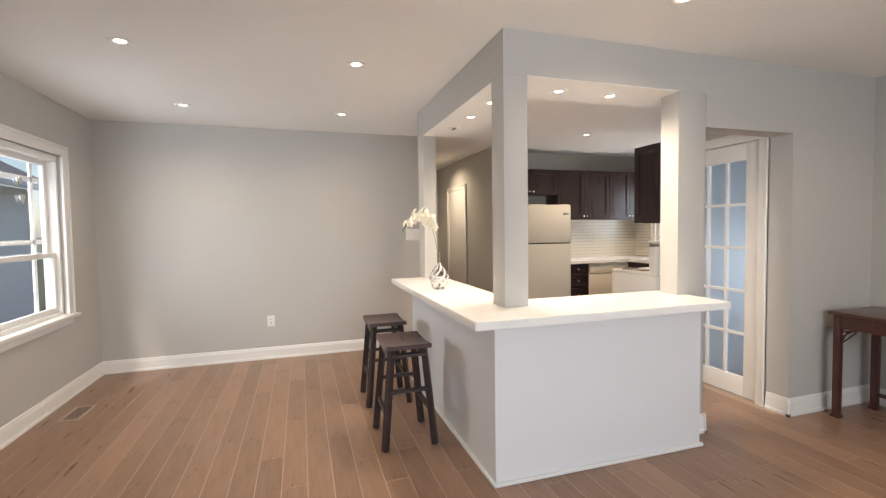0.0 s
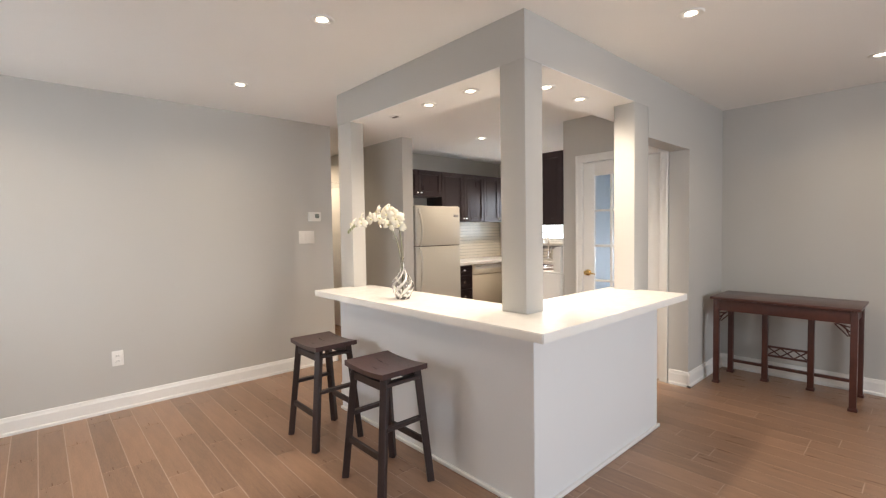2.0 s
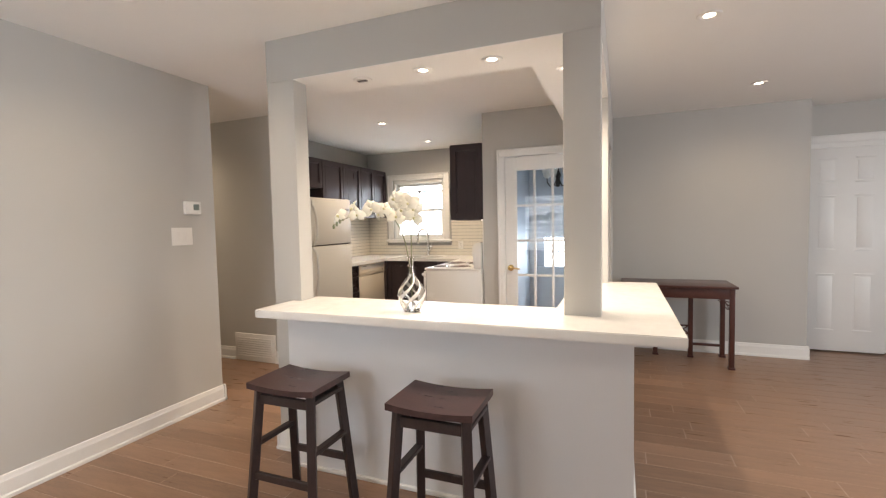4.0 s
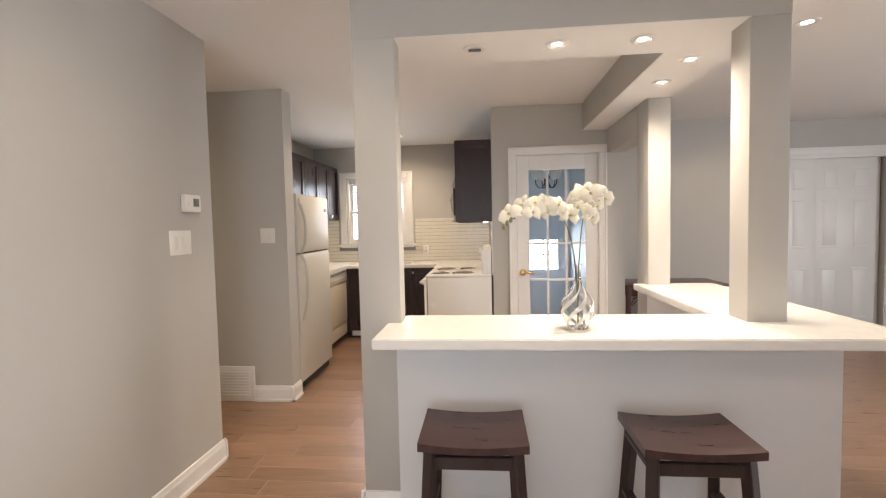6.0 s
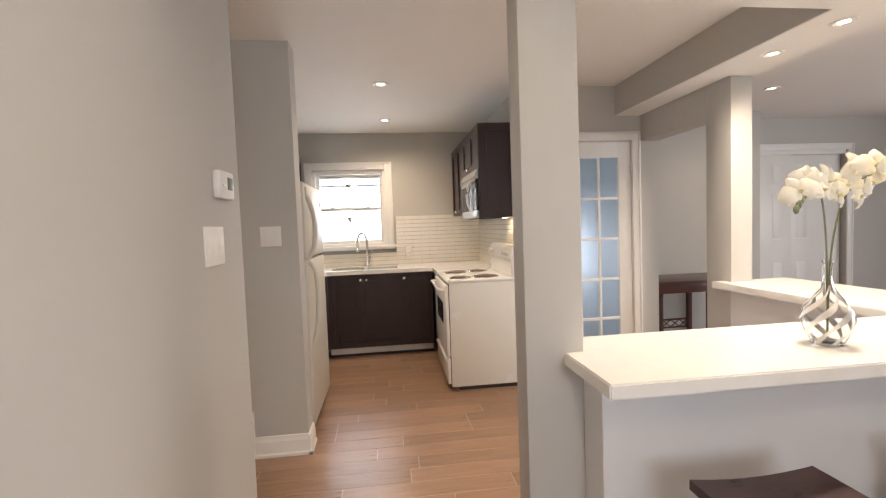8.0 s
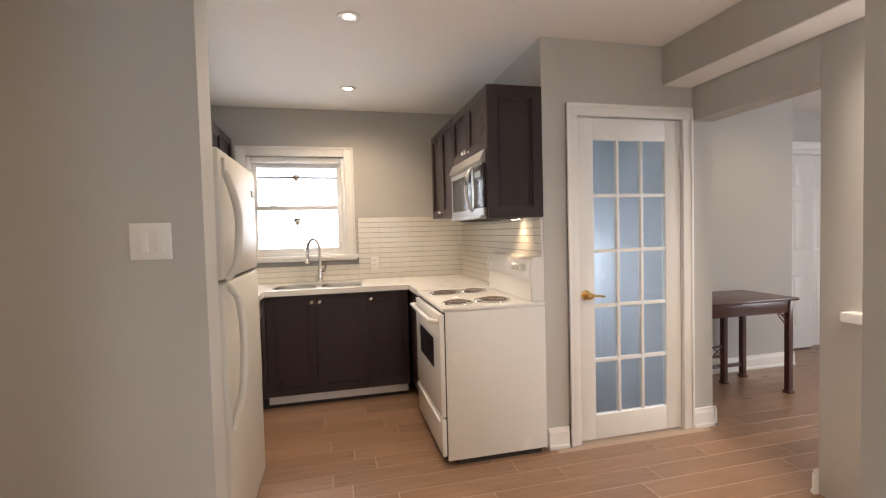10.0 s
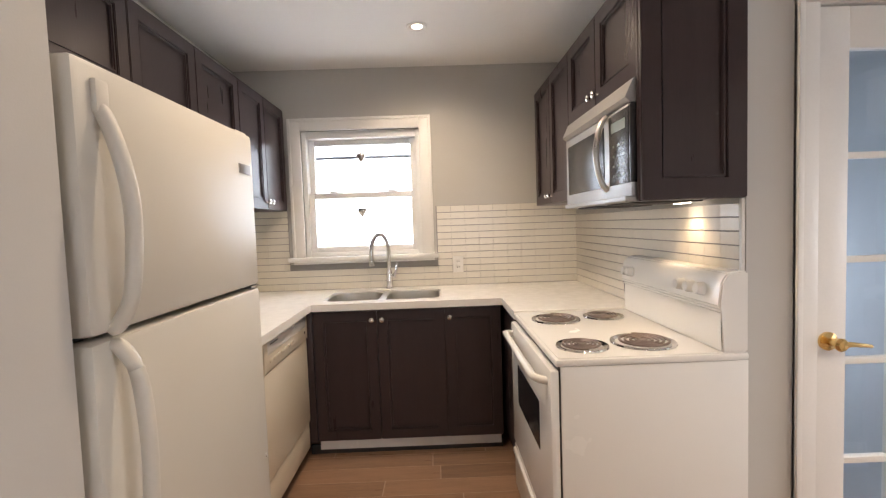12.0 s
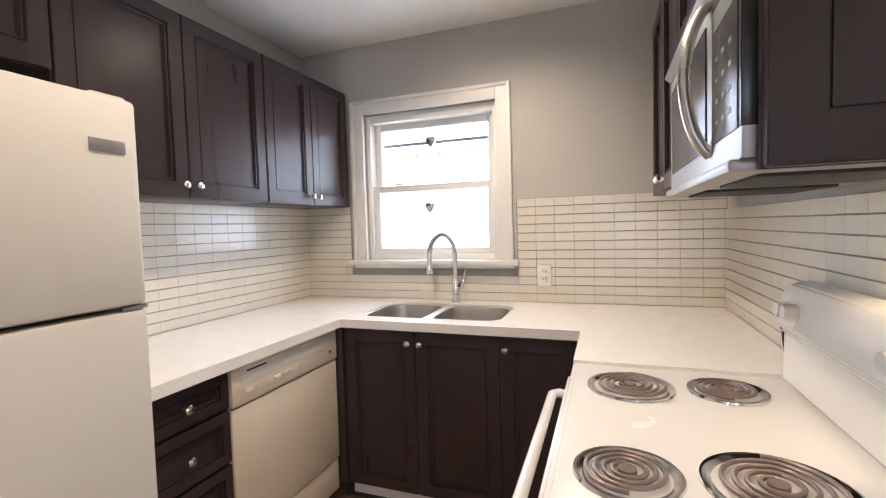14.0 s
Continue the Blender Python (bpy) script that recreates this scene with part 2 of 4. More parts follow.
solid("wall_closet", boxes((4.83, 4.98, -0.76, 0.64, 2.10, CEIL), (4.83, 4.98, -2.0, -0.76, 0, CEIL), (4.83, 4.98, 0.64, 0.70, 0, CEIL), (5.50, 5.6, -0.9, 0.8, 0, CEIL)), M_WALL, "grey painted wall with a closet opening", "wall")
solid("wall_left", boxes((-1.70, -1.55, -2.0, 3.42, 0, CEIL), (-1.70, -1.55, 4.70, 5.32, 0, CEIL), (-1.70, -1.55, 3.42, 4.70, 0, 0.70), (-1.70, -1.55, 3.42, 4.70, 2.03, CEIL)), M_WALL, "grey painted side wall with a tall window", "wall")
solid("wall_back", boxes((-1.70, 0.0, -2.15, -2.0, 0, CEIL), (2.4, 4.98, -2.15, -2.0, 0, CEIL), (0, 2.4, -2.15, -2.0, 0, 0.7), (0, 2.4, -2.15, -2.0, 2.1, CEIL)), M_WALL, "grey painted wall with a wide window", "wall")
solid("wall_stairwell", boxes((3.645, 3.77, 2.59, 3.53, -0.6, -0.02), (5.41, 5.56, 2.59, 2.76, -0.6, CEIL), (5.41, 5.56, 3.32, 3.53, -0.6, CEIL), (5.41, 5.56, 2.76, 3.32, -0.6, 0.77), (5.41, 5.56, 2.76, 3.32, 1.17, CEIL)), M_STAIR, "pale blue walls of the side entry", "wall")
solid("wall_lining", boxes((3.77, 5.41, 2.59, 2.60, -0.6, CEIL), (3.77, 5.41, 3.52, 3.53, -0.6, CEIL)), M_STAIR, "pale blue painted side entry wall", "wall")
solid("ceiling", boxes((-1.75, 5.65, -2.2, 8.4, CEIL, CEIL + 0.1)), M_CEIL, "flat off-white painted ceiling", "ceiling")
for k, row in enumerate(((1.42, 1.785, 2.60, 4.125, 2.227, CEIL), (1.785, 3.645, 2.595, 2.815, 2.229, CEIL), (1.42, 2.857, 2.44, 2.60, 2.2275, CEIL), (1.42, 1.538, 4.125, 4.32, 2.2275, CEIL))):
    solid(f"soffit_{k + 1}", boxes(row), M_WALL, "boxed grey beam over the breakfast bar", "soffit")
solid("column_1", boxes((1.421, 1.568, 2.441, 2.605, 0.930, 2.228), bevel=0.003), M_WALL, "square grey painted column at the bar corner", "column")
solid("column_2", boxes((2.635, 2.856, 2.441, 2.589, 0, 2.229), bevel=0.003), M_WALL, "square grey painted column at the bar end", "column")
solid("column_3", boxes((1.421, 1.537, 4.125, 4.319, 0, 2.228), bevel=0.003), M_WALL, "square grey painted column beside the passage", "column")
for k, row in enumerate(((1.421, 1.784, 2.601, 4.124), (1.785, 3.644, 2.60, 2.814), (1.569, 2.634, 2.441, 2.60))):
    solid(f"soffit_underside_{k + 1}", boxes((*row, 2.2235, 2.2285)), M_CEIL, "off-white underside of the boxed beam", "soffit")
floor = solid("floor", boxes((-1.7, 3.645, -2.15, 8.34, -0.15, -0.0012), (3.645, 5.56, -2.15, 2.59, -0.15, -0.0012), (3.645, 5.56, 3.53, 6.19, -0.15, -0.0012), (3.645, 3.77, 2.59, 3.53, -0.02, -0.0012)), M_GROUT, "brown wood-look tile floor with pale joints", "floor")
solid("floor_landing", boxes((3.77, 5.41, 2.60, 3.52, -0.62, -0.55)), M_GROUT, "landing floor of the side entry", "floor")
solid("ground", boxes((-400, 400, -400, 400, -0.9, -0.7)), M_LAWN, "lawn around the house", "ground")


def baseboard(x0, y0, x1, y1, nx, ny):
    """A moulded board along the foot of a wall whose face looks along (nx, ny)."""
    prof = [(0, 0), (0.022, 0), (0.022, 0.018), (0.015, 0.026), (0.015, 0.095), (0.011, 0.107), (0.008, 0.123), (0, 0.127)]
    bm = bmesh.new()
    ends = [[bm.verts.new((x + nx * d, y + ny * d, z)) for d, z in prof] for x, y in ((x0, y0), (x1, y1))]
    n = len(prof)
    for k in range(n):
        bm.faces.new((ends[0][k], ends[0][(k + 1) % n], ends[1][(k + 1) % n], ends[1][k]))
    bm.faces.new(ends[0][::-1])
    bm.faces.new(ends[1])
    solid("baseboard", bm, M_TRIM, "white moulded baseboard along the wall", "baseboard", smooth=False)


baseboard(-1.55, 5.32, 1.912, 5.32, 0, -1)
baseboard(1.89, 5.298, 1.89, 8.2, 1, 0)
baseboard(-1.55, -2.0, -1.55, 5.32, 1, 0)
baseboard(2.797, 5.258, 2.797, 5.59, -1, 0)
baseboard(2.797, 6.12, 2.797, 6.66, -1, 0)
baseboard(2.775, 5.28, 2.95, 5.28, 0, -1)
baseboard(3.645, 2.418, 3.645, 2.595, -1, 0)
baseboard(3.645, 3.505, 3.645, 3.64, -1, 0)
baseboard(3.623, 2.44, 4.50, 2.44, 0, -1)
baseboard(4.50, 0.678, 4.50, 2.44, -1, 0)
baseboard(2.62, 2.445, 2.877, 2.445, 0, -1)
baseboard(2.855, 2.423, 2.855, 2.612, 1, 0)
baseboard(1.421, 4.12, 1.421, 4.337, -1, 0)
baseboard(1.40, 4.319, 1.559, 4.319, 0, 1)
baseboard(1.537, 4.126, 1.537, 4.337, 1, 0)

# ---- breakfast bar ----
bar = thing("breakfast_bar", (1.4, 2.4, 0), "white painted half wall carrying the bar counter", "half wall", kind="structure")
def slab_of(outline, z0, z1, bevel=0.0):
    """A flat outline raised from z0 to z1."""
    bm = bmesh.new()
    bm.faces.new([bm.verts.new((x, y, z0)) for x, y in outline])
    e = bmesh.ops.extrude_face_region(bm, geom=bm.faces[:])
    bmesh.ops.translate(bm, vec=(0, 0, z1 - z0), verts=[v for v in e["geom"] if isinstance(v, bmesh.types.BMVert)])
    if bevel:
        bmesh.ops.bevel(bm, geom=bm.edges[:], offset=bevel, segments=2, affect="EDGES")
    return bm


part("panel", slab_of([(1.295, 2.305), (2.685, 2.305), (2.685, 2.44), (2.63, 2.44), (2.63, 2.60), (1.56, 2.60), (1.56, 4.125), (1.295, 4.125)], 0, 0.887, 0.002), M_PEN, bar)
part("shoe_moulding", boxes((1.277, 1.297, 2.287, 4.125, 0, 0.022), (1.277, 2.70, 2.287, 2.307, 0, 0.022), bevel=0.006), M_TRIM, bar)
bm = bmesh.new()
outline = [(1.117, 2.125), (2.715, 2.125), (2.715, 2.665), (1.60, 2.665), (1.60, 4.12), (1.545, 4.19), (1.117, 4.19)]
low = [bm.verts.new((x, y, 0.888)) for x, y in outline]
bm.faces.new(low)
up = bmesh.ops.extrude_face_region(bm, geom=bm.faces[:])
bmesh.ops.translate(bm, vec=(0, 0, 0.043), verts=[v for v in up["geom"] if isinstance(v, bmesh.types.BMVert)])
bmesh.ops.bevel(bm, geom=bm.edges[:], offset=0.004, segments=2, affect="EDGES")
bar_top = thing("bar_counter", (1.4, 2.4, 0.888), "white quartz L-shaped counter on the half wall", "countertop")
part("slab", bm, M_QUARTZ, bar_top)


# ---- doors and windows ----
def door_casing(name, face, axis, a0, a1, top, width=0.072, depth=0.018, sign=-1, label="white moulded door casing"):
    """Three boards round an opening; axis 'x' is a wall that looks along x."""
    ob = thing(name, (face, (a0 + a1) / 2, 0), label, "door casing", kind="structure")
    f0, f1 = sorted((face, face + sign * depth))
    g0, g1 = sorted((face, face + sign * (depth + 0.008)))
    for n, r in (("side_board", (a0 - width, a0, 0, top)), ("side_board", (a1, a1 + width, 0, top)), ("head_board", (a0 - width, a1 + width, top, top + width))):
        part(n, boxes((f0, f1, r[0], r[1], r[2], r[3]), bevel=0.004), M_TRIM, ob)
    for n, r in (("back_band", (a0 - width, a0 - width + 0.018, 0, top + width)), ("back_band", (a1 + width - 0.018, a1 + width, 0, top + width)), ("back_band", (a0 - width + 0.018, a1 + width - 0.018, top + width - 0.018, top + width))):
        part(n, boxes((g0, g1, *r), bevel=0.003), M_TRIM, ob)
    return ob


door_casing("trim_door_1", 3.645, "x", 2.675, 3.425, 2.018)
jamb = solid("door_jamb", boxes((3.646, 3.77, 2.665, 2.677, 0, 2.02), (3.646, 3.77, 3.423, 3.435, 0, 2.02), (3.646, 3.77, 2.677, 3.423, 2.018, 2.03)), M_TRIM, "white painted door jamb", "door jamb")

door = thing("door_1", (3.67, 2.68, 0.01), "closed white french door with fifteen clear panes", "door", kind="structure")
DX0, DX1 = 3.652, 3.690
part("door_frame", boxes((DX0, DX1, 2.680, 2.792, 0.012, 2.012), (DX0, DX1, 3.308, 3.420, 0.012, 2.012), (DX0, DX1, 2.792, 3.308, 0.012, 0.165), (DX0, DX1, 2.792, 3.308, 1.88, 2.012), bevel=0.003), M_TRIM, door)
for k in (1, 2):
    y = 2.792 + 0.516 * k / 3
    part("mullion", boxes((DX0 + 0.004, DX1 - 0.004, y - 0.011, y + 0.011, 0.165, 1.88), bevel=0.003), M_TRIM, door)
for k in (1, 2, 3, 4):
    z = 0.165 + 1.715 * k / 5
    part("muntin", boxes((DX0 + 0.005, DX1 - 0.005, 2.792, 3.308, z - 0.011, z + 0.011), bevel=0.003), M_TRIM, door)
for i in range(3):
    for k in range(5):
        pane = part("pane", boxes((3.669, 3.673, 2.794 + 0.172 * i, 2.962 + 0.172 * i, 0.167 + 0.343 * k, 0.506 + 0.343 * k)), M_GLASS, door, smooth=False)
        pane.visible_shadow = False
handle = part("door_handle", lathe(bmesh.new(), [(0.0, -0.004), (0.031, -0.004), (0.031, 0.004), (0.012, 0.008), (0.011, 0.035), (0.020, 0.042), (0.022, 0.052), (0.016, 0.060), (0.0, 0.062)], pose(3.648, 3.372, 0.925, 0, -90, 0)), M_BRASS, door, "polished brass lever handle")
part("lever", tube(bmesh.new(), [(3.598, 3.372, 0.925), (3.594, 3.345, 0.927), (3.596, 3.30, 0.922), (3.60, 3.272, 0.917)], [0.010, 0.009, 0.007, 0.006]), M_BRASS, handle)
for z in (0.28, 1.02, 1.76):
    part("hinge", boxes((3.640, 3.655, 2.668, 2.684, z - 0.045, z + 0.045), bevel=0.003), M_TRIM, door)


def sash_window(name, wall_x, out, y0, y1, z0, z1, label, rail):
    """A double-hung window in a wall that looks along x; out is +1 where outside lies towards +x."""
    ob = thing(name, (wall_x, (y0 + y1) / 2, z0), label, "window", kind="structure")

    def slab(n, d0, d1, a, b, c, d, mat=M_TRIM, bevel=0.003, parent=None):
        p, q = sorted((wall_x + out * d0, wall_x + out * d1))
        return part(n, boxes((p, q, a, b, c, d), bevel=bevel), mat, parent or ob)
    w = 0.085
    slab("casing", -0.02, 0, y0 - w, y0, z0, z1 + w)
    slab("casing", -0.02, 0, y1, y1 + w, z0, z1 + w)
    slab("casing", -0.02, 0, y0, y1, z1, z1 + w)
    for a, b, c, d in ((y0 - w, y0 - w + 0.02, z0, z1 + w), (y1 + w - 0.02, y1 + w, z0, z1 + w), (y0 - w + 0.02, y1 + w - 0.02, z1 + w - 0.02, z1 + w)):
        slab("back_band", -0.03, -0.019, a, b, c, d)
    slab("window_sill", -0.055, 0.05, y0 - w - 0.03, y1 + w + 0.03, z0 - 0.03, z0, bevel=0.006)
    slab("apron", -0.016, 0, y0 - w, y1 + w, z0 - (0.05 if z0 > 1 else 0.09), z0 - 0.03)
    for a, b, c, d in ((y0, y0 + 0.03, z0, z1), (y1 - 0.03, y1, z0, z1), (y0 + 0.03, y1 - 0.03, z1 - 0.05, z1), (y0 + 0.03, y1 - 0.03, z0, z0 + 0.03)):
        slab("window_frame", 0.02, 0.13, a, b, c, d)
    f = 0.04
    for n, d0, lo, hi in (("lower_sash", 0.045, z0 + 0.03, rail + 0.025), ("upper_sash", 0.085, rail - 0.015, z1 - 0.05)):
        a, b = y0 + 0.03, y1 - 0.03
        p, q = sorted((wall_x + out * d0, wall_x + out * (d0 + 0.035)))
        sash = part(n, boxes((p, q, a, a + f, lo, hi), (p, q, b - f, b, lo, hi), (p, q, a + f, b - f, lo, lo + f), (p, q, a + f, b - f, hi - f, hi), bevel=0.003), M_TRIM, ob)
        g = wall_x + out * (d0 + 0.018)
        pane = part("pane", boxes((g - 0.002, g + 0.002, a + f, b - f, lo + f, hi - f)), M_GLASS, sash, smooth=False)
        pane.visible_shadow = False
    for y in (y0 + 0.25 * (y1 - y0), y0 + 0.75 * (y1 - y0)):
        slab("sash_lock", 0.028, 0.05, y - 0.03, y + 0.03, rail + 0.025, rail + 0.04, M_PLAST, 0.005)
    return ob


kw = sash_window("window_1", 5.41, 1, 4.762, 5.595, 1.155, 2.045, "white double-hung kitchen window over the sink", 1.585)
lw = sash_window("window_2", -1.55, -1, 3.425, 4.695, 0.705, 2.025, "white double-hung dining room window", 1.20)
# bars added before the daylight lamp, standing in for the neighbour's eave line
part("eave_line_bars", boxes((5.56, 5.575, 4.76, 5.60, 1.865, 1.885), (5.56, 5.575, 4.76, 5.60, 1.80, 1.806), bevel=0.001), M_ROOF, kw, "grey bars added outside the window in place of the neighbour's eave line")
# a slim outer storm frame behind the dining window
part("storm_frame", boxes((-1.695, -1.68, 3.47, 4.65, 1.30, 1.335), (-1.695, -1.68, 3.47, 4.65, 1.79, 1.83), (-1.695, -1.68, 4.52, 4.56, 0.75, 1.98), bevel=0.002), M_TRIM, lw)
bw = thing("window_3", (1.2, -2.05, 0.7), "wide white living room window", "window", kind="structure")
part("window_frame", boxes((0, 0.06, -2.12, -2.02, 0.7, 2.1), (2.34, 2.4, -2.12, -2.02, 0.7, 2.1), (0.06, 2.34, -2.12, -2.02, 0.7, 0.76), (0.06, 2.34, -2.12, -2.02, 2.04, 2.1), (0.78, 0.83, -2.11, -2.03, 0.76, 2.04), (1.57, 1.62, -2.11, -2.03, 0.76, 2.04), bevel=0.004), M_TRIM, bw)


def heart_ornament(x, y, z, where):
    ob = thing("window_ornament", (x, y, z), f"small heart-shaped grey ornament stuck on the {where} window", "ornament", "window ornaments")
    part("heart", lathe(bmesh.new(), [(0.0, -0.030), (0.010, -0.018), (0.022, 0.004), (0.024, 0.016), (0.016, 0.024), (0.0, 0.022)], Matrix.Translation((x, y, z)) @ Matrix.Diagonal((0.6, 1.4, 1.3, 1)), seg=14), M_NICKEL, ob)


heart_ornament(5.495, 5.19, 1.865, "kitchen")
heart_ornament(5.455, 5.19, 1.465, "kitchen")
heart_ornament(-1.638, 4.291, 1.777, "dining room")
heart_ornament(-1.638, 4.320, 1.646, "dining room")

# exterior door of the side entry
ed = thing("door_2", (5.40, 3.07, -0.55), "white side entry door with six small panes", "door", kind="structure")
part("door_frame", boxes((5.385, 5.41, 2.64, 3.48, -0.55, 0.775), (5.385, 5.41, 2.64, 3.48, 1.165, 1.48), (5.385, 5.41, 2.64, 2.765, 0.775, 1.165), (5.385, 5.41, 3.315, 3.48, 0.775, 1.165), bevel=0.002), M_STAIR, ed)
part("muntin", boxes((5.43, 5.45, 2.939, 2.955, 0.77, 1.17), (5.43, 5.45, 3.125, 3.141, 0.77, 1.17), (5.43, 5.45, 2.76, 3.32, 0.962, 0.978)), M_TRIM, ed)

# closet doors
door_casing("trim_door_3", 4.83, "x", -0.745, 0.63, 2.09, width=0.075)
for k, (y0, y1, x) in enumerate(((-0.04, 0.632, 4.865), (-0.742, -0.02, 4.905))):
    cd = thing("door_3" if k == 0 else "door_4", (x, y0, 0.012), "white six-panel sliding closet door", "closet door", "closet doors", "structure")
    slabm = part("slab", boxes((x, x + 0.032, y0, y1, 0.015, 2.085), bevel=0.002), M_TRIM, cd)
    for a in (0, 1):
        ya = y0 + 0.095 + a * ((y1 - y0) / 2 - 0.035)
        yb = ya + (y1 - y0) / 2 - 0.155
        for z0, z1 in ((0.22, 0.80), (1.03, 1.58), (1.70, 1.95)):
            part("panel", boxes((x - 0.003, x + 0.001, ya + 0.03, yb - 0.03, z0 + 0.03, z1 - 0.03), bevel=0.0019), M_TRIM, cd)
            part("panel_moulding", boxes((x - 0.006, x, ya + 0.014, yb - 0.014, z0, z0 + 0.014), (x - 0.006, x, ya + 0.014, yb - 0.014, z1 - 0.014, z1), bevel=0.0019), M_TRIM, cd)
solid("closet_track", boxes((4.835, 4.95, -0.745, 0.63, 2.045, 2.10)), M_TRIM, "white closet door track", "door track")

# hallway door
door_casing("trim_door_5", 2.797, "x", 6.74, 7.50, 2.0)
hd = thing("door_5", (2.79, 6.75, 0.01), "closed white hallway door", "door", kind="structure")
part("slab", boxes((2.786, 2.796, 6.742, 7.498, 0.012, 1.998), bevel=0.002), M_TRIM, hd)


# ---- recessed lamps ----
def downlight(x, y, z, on=True, power=12, r=0.045, tint=(1.0, 0.82, 0.60)):
    ob = thing("recessed_light", (x, y, z), "lit round recessed ceiling light with white trim" if on else "unlit round recessed light with white trim", "recessed light", "recessed lights")
    part("trim_ring", lathe(bmesh.new(), [(r * 0.66, -0.002), (r * 0.9, -0.006), (r + 0.002, -0.009), (r + 0.014, -0.007), (r + 0.018, 0.0)], Matrix.Translation((x, y, z))), M_TRIM, ob)
    part("lens", lathe(bmesh.new(), [(0.0, -0.005), (r * 0.4, -0.0045), (r * 0.67, -0.002)], Matrix.Translation((x, y, z)), 20), M_LENS if on else M_TRIM, ob)
    if not on:
        part("lens_slot", boxes((x - 0.012, x + 0.012, y - 0.03, y + 0.03, z - 0.012, z - 0.006), bevel=0.003), M_OFF, ob)
    else:
        lamp("SPOT", "downlight", look((x, y, z - 0.02), (x, y, 0)), power, tint, spot=158, radius=0.04)


CP, KP, SP = 22, 52, 37
# the last one, at (2.36, 7.0), is an unseen light added to brighten the hall
for x, y in ((-0.61, 3.19), (0.717, 3.20), (-0.592, 4.537), (0.739, 4.523), (2.126, 1.913), (3.70, 1.309), (3.596, 4.753), (4.773, 4.728), (2.36, 7.0)):
    downlight(x, y, CEIL, True, KP if x > 2.2 and y > 2 else CP)
for x, y in ((1.59, 3.376), (1.59, 2.983), (1.893, 2.638), (2.274, 2.64)):
    downlight(x, y, 2.2235, True, SP, 0.038, (1.0, 0.89, 0.74))
downlight(1.59, 3.763, 2.2235, False, 0, 0.038)


# ---- wall plates ----
def plate(name, p, axis, w, h, label, category, rockers=0, sockets=0):
    """A plate on a wall; axis '-y' or '-x' is where it looks."""
    x, y, z = p

    def b(u0, u1, z0, z1, d0, d1):
        return (x + u0, x + u1, y - d1, y - d0, z + z0, z + z1) if axis == "-y" else (x - d1, x - d0, y + u0, y + u1, z + z0, z + z1)
    ob = thing(name, p, label, category)
    part("plate", boxes(b(-w / 2, w / 2, -h / 2, h / 2, 0, 0.006), bevel=0.0025), M_PLAST, ob)
    for k in range(rockers):
        u = (k - (rockers - 1) / 2) * 0.046
        part("rocker", boxes(b(u - 0.016, u + 0.016, -0.033, 0.033, 0.005, 0.0085), bevel=0.002), M_PLAST, ob)
    for k in range(sockets):
        v = (k - 0.5) * 0.04
        s = part("socket", boxes(b(-0.017, 0.017, v - 0.014, v + 0.014, 0.005, 0.009), bevel=0.003), M_PLAST, ob)
        part("slot", boxes(b(-0.008, -0.005, v - 0.006, v + 0.006, 0.0085, 0.0095), b(0.005, 0.008, v - 0.006, v + 0.006, 0.0085, 0.0095)), M_GAP, s)
    return ob


plate("light_switch", (1.60, 5.32, 1.32), "-y", 0.165, 0.128, "white wide light switch plate on the grey wall", "light switch", 3)
plate("light_switch", (2.797, 5.436, 1.332), "-x", 0.12, 0.118, "white two-gang light switch plate beside the refrigerator", "light switch", 2)
plate("outlet", (0.01, 5.32, 0.41), "-y", 0.075, 0.118, "white duplex wall outlet above the baseboard", "outlet", 0, 2)
plate("outlet", (5.398, 4.512, 1.07), "-x", 0.075, 0.118, "white duplex outlet on the tile backsplash", "outlet", 0, 2)
th = thing("thermostat", (1.685, 5.32, 1.522), "white wall thermostat with a small grey display", "thermostat")
part("housing", boxes((1.618, 1.752, 5.292, 5.32, 1.480, 1.576), bevel=0.008), M_PLAST, th)
part("display", boxes((1.684, 1.730, 5.2895, 5.295, 1.512, 1.555), bevel=0.001), M_LCD, th)
part("button", boxes((1.640, 1.665, 5.289, 5.294, 1.520, 1.530), bevel=0.002), M_PLAST, th)
rg = thing("return_grille", (2.797, 5.85, 0.0), "wide white return air grille at the foot of the hall wall", "air grille")
part("grille_frame", boxes((2.779, 2.797, 5.59, 6.12, 0.0, 0.285), bevel=0.006), M_TRIM, rg)
for k in range(9):
    part("louvre", boxes((2.773, 2.780, 5.63, 6.08, 0.045 + 0.023 * k, 0.058 + 0.023 * k), bevel=0.002), M_TRIM, rg)
fv = thing("floor_vent", (-1.33, 4.25, 0.0), "brown metal floor register set in the floor", "floor vent")
part("vent_frame", boxes((-1.40, -1.26, 4.10, 4.12, 0.0, 0.005), (-1.40, -1.26, 4.38, 4.40, 0.0, 0.005), (-1.40, -1.38, 4.12, 4.38, 0.0, 0.005), (-1.28, -1.26, 4.12, 4.38, 0.0, 0.005), bevel=0.001), M_GROUT, fv)
for k in range(11):
    part("vent_slat", boxes((-1.38, -1.28, 4.13 + 0.0225 * k, 4.142 + 0.0225 * k, 0.0, 0.003)), M_COIL, fv)


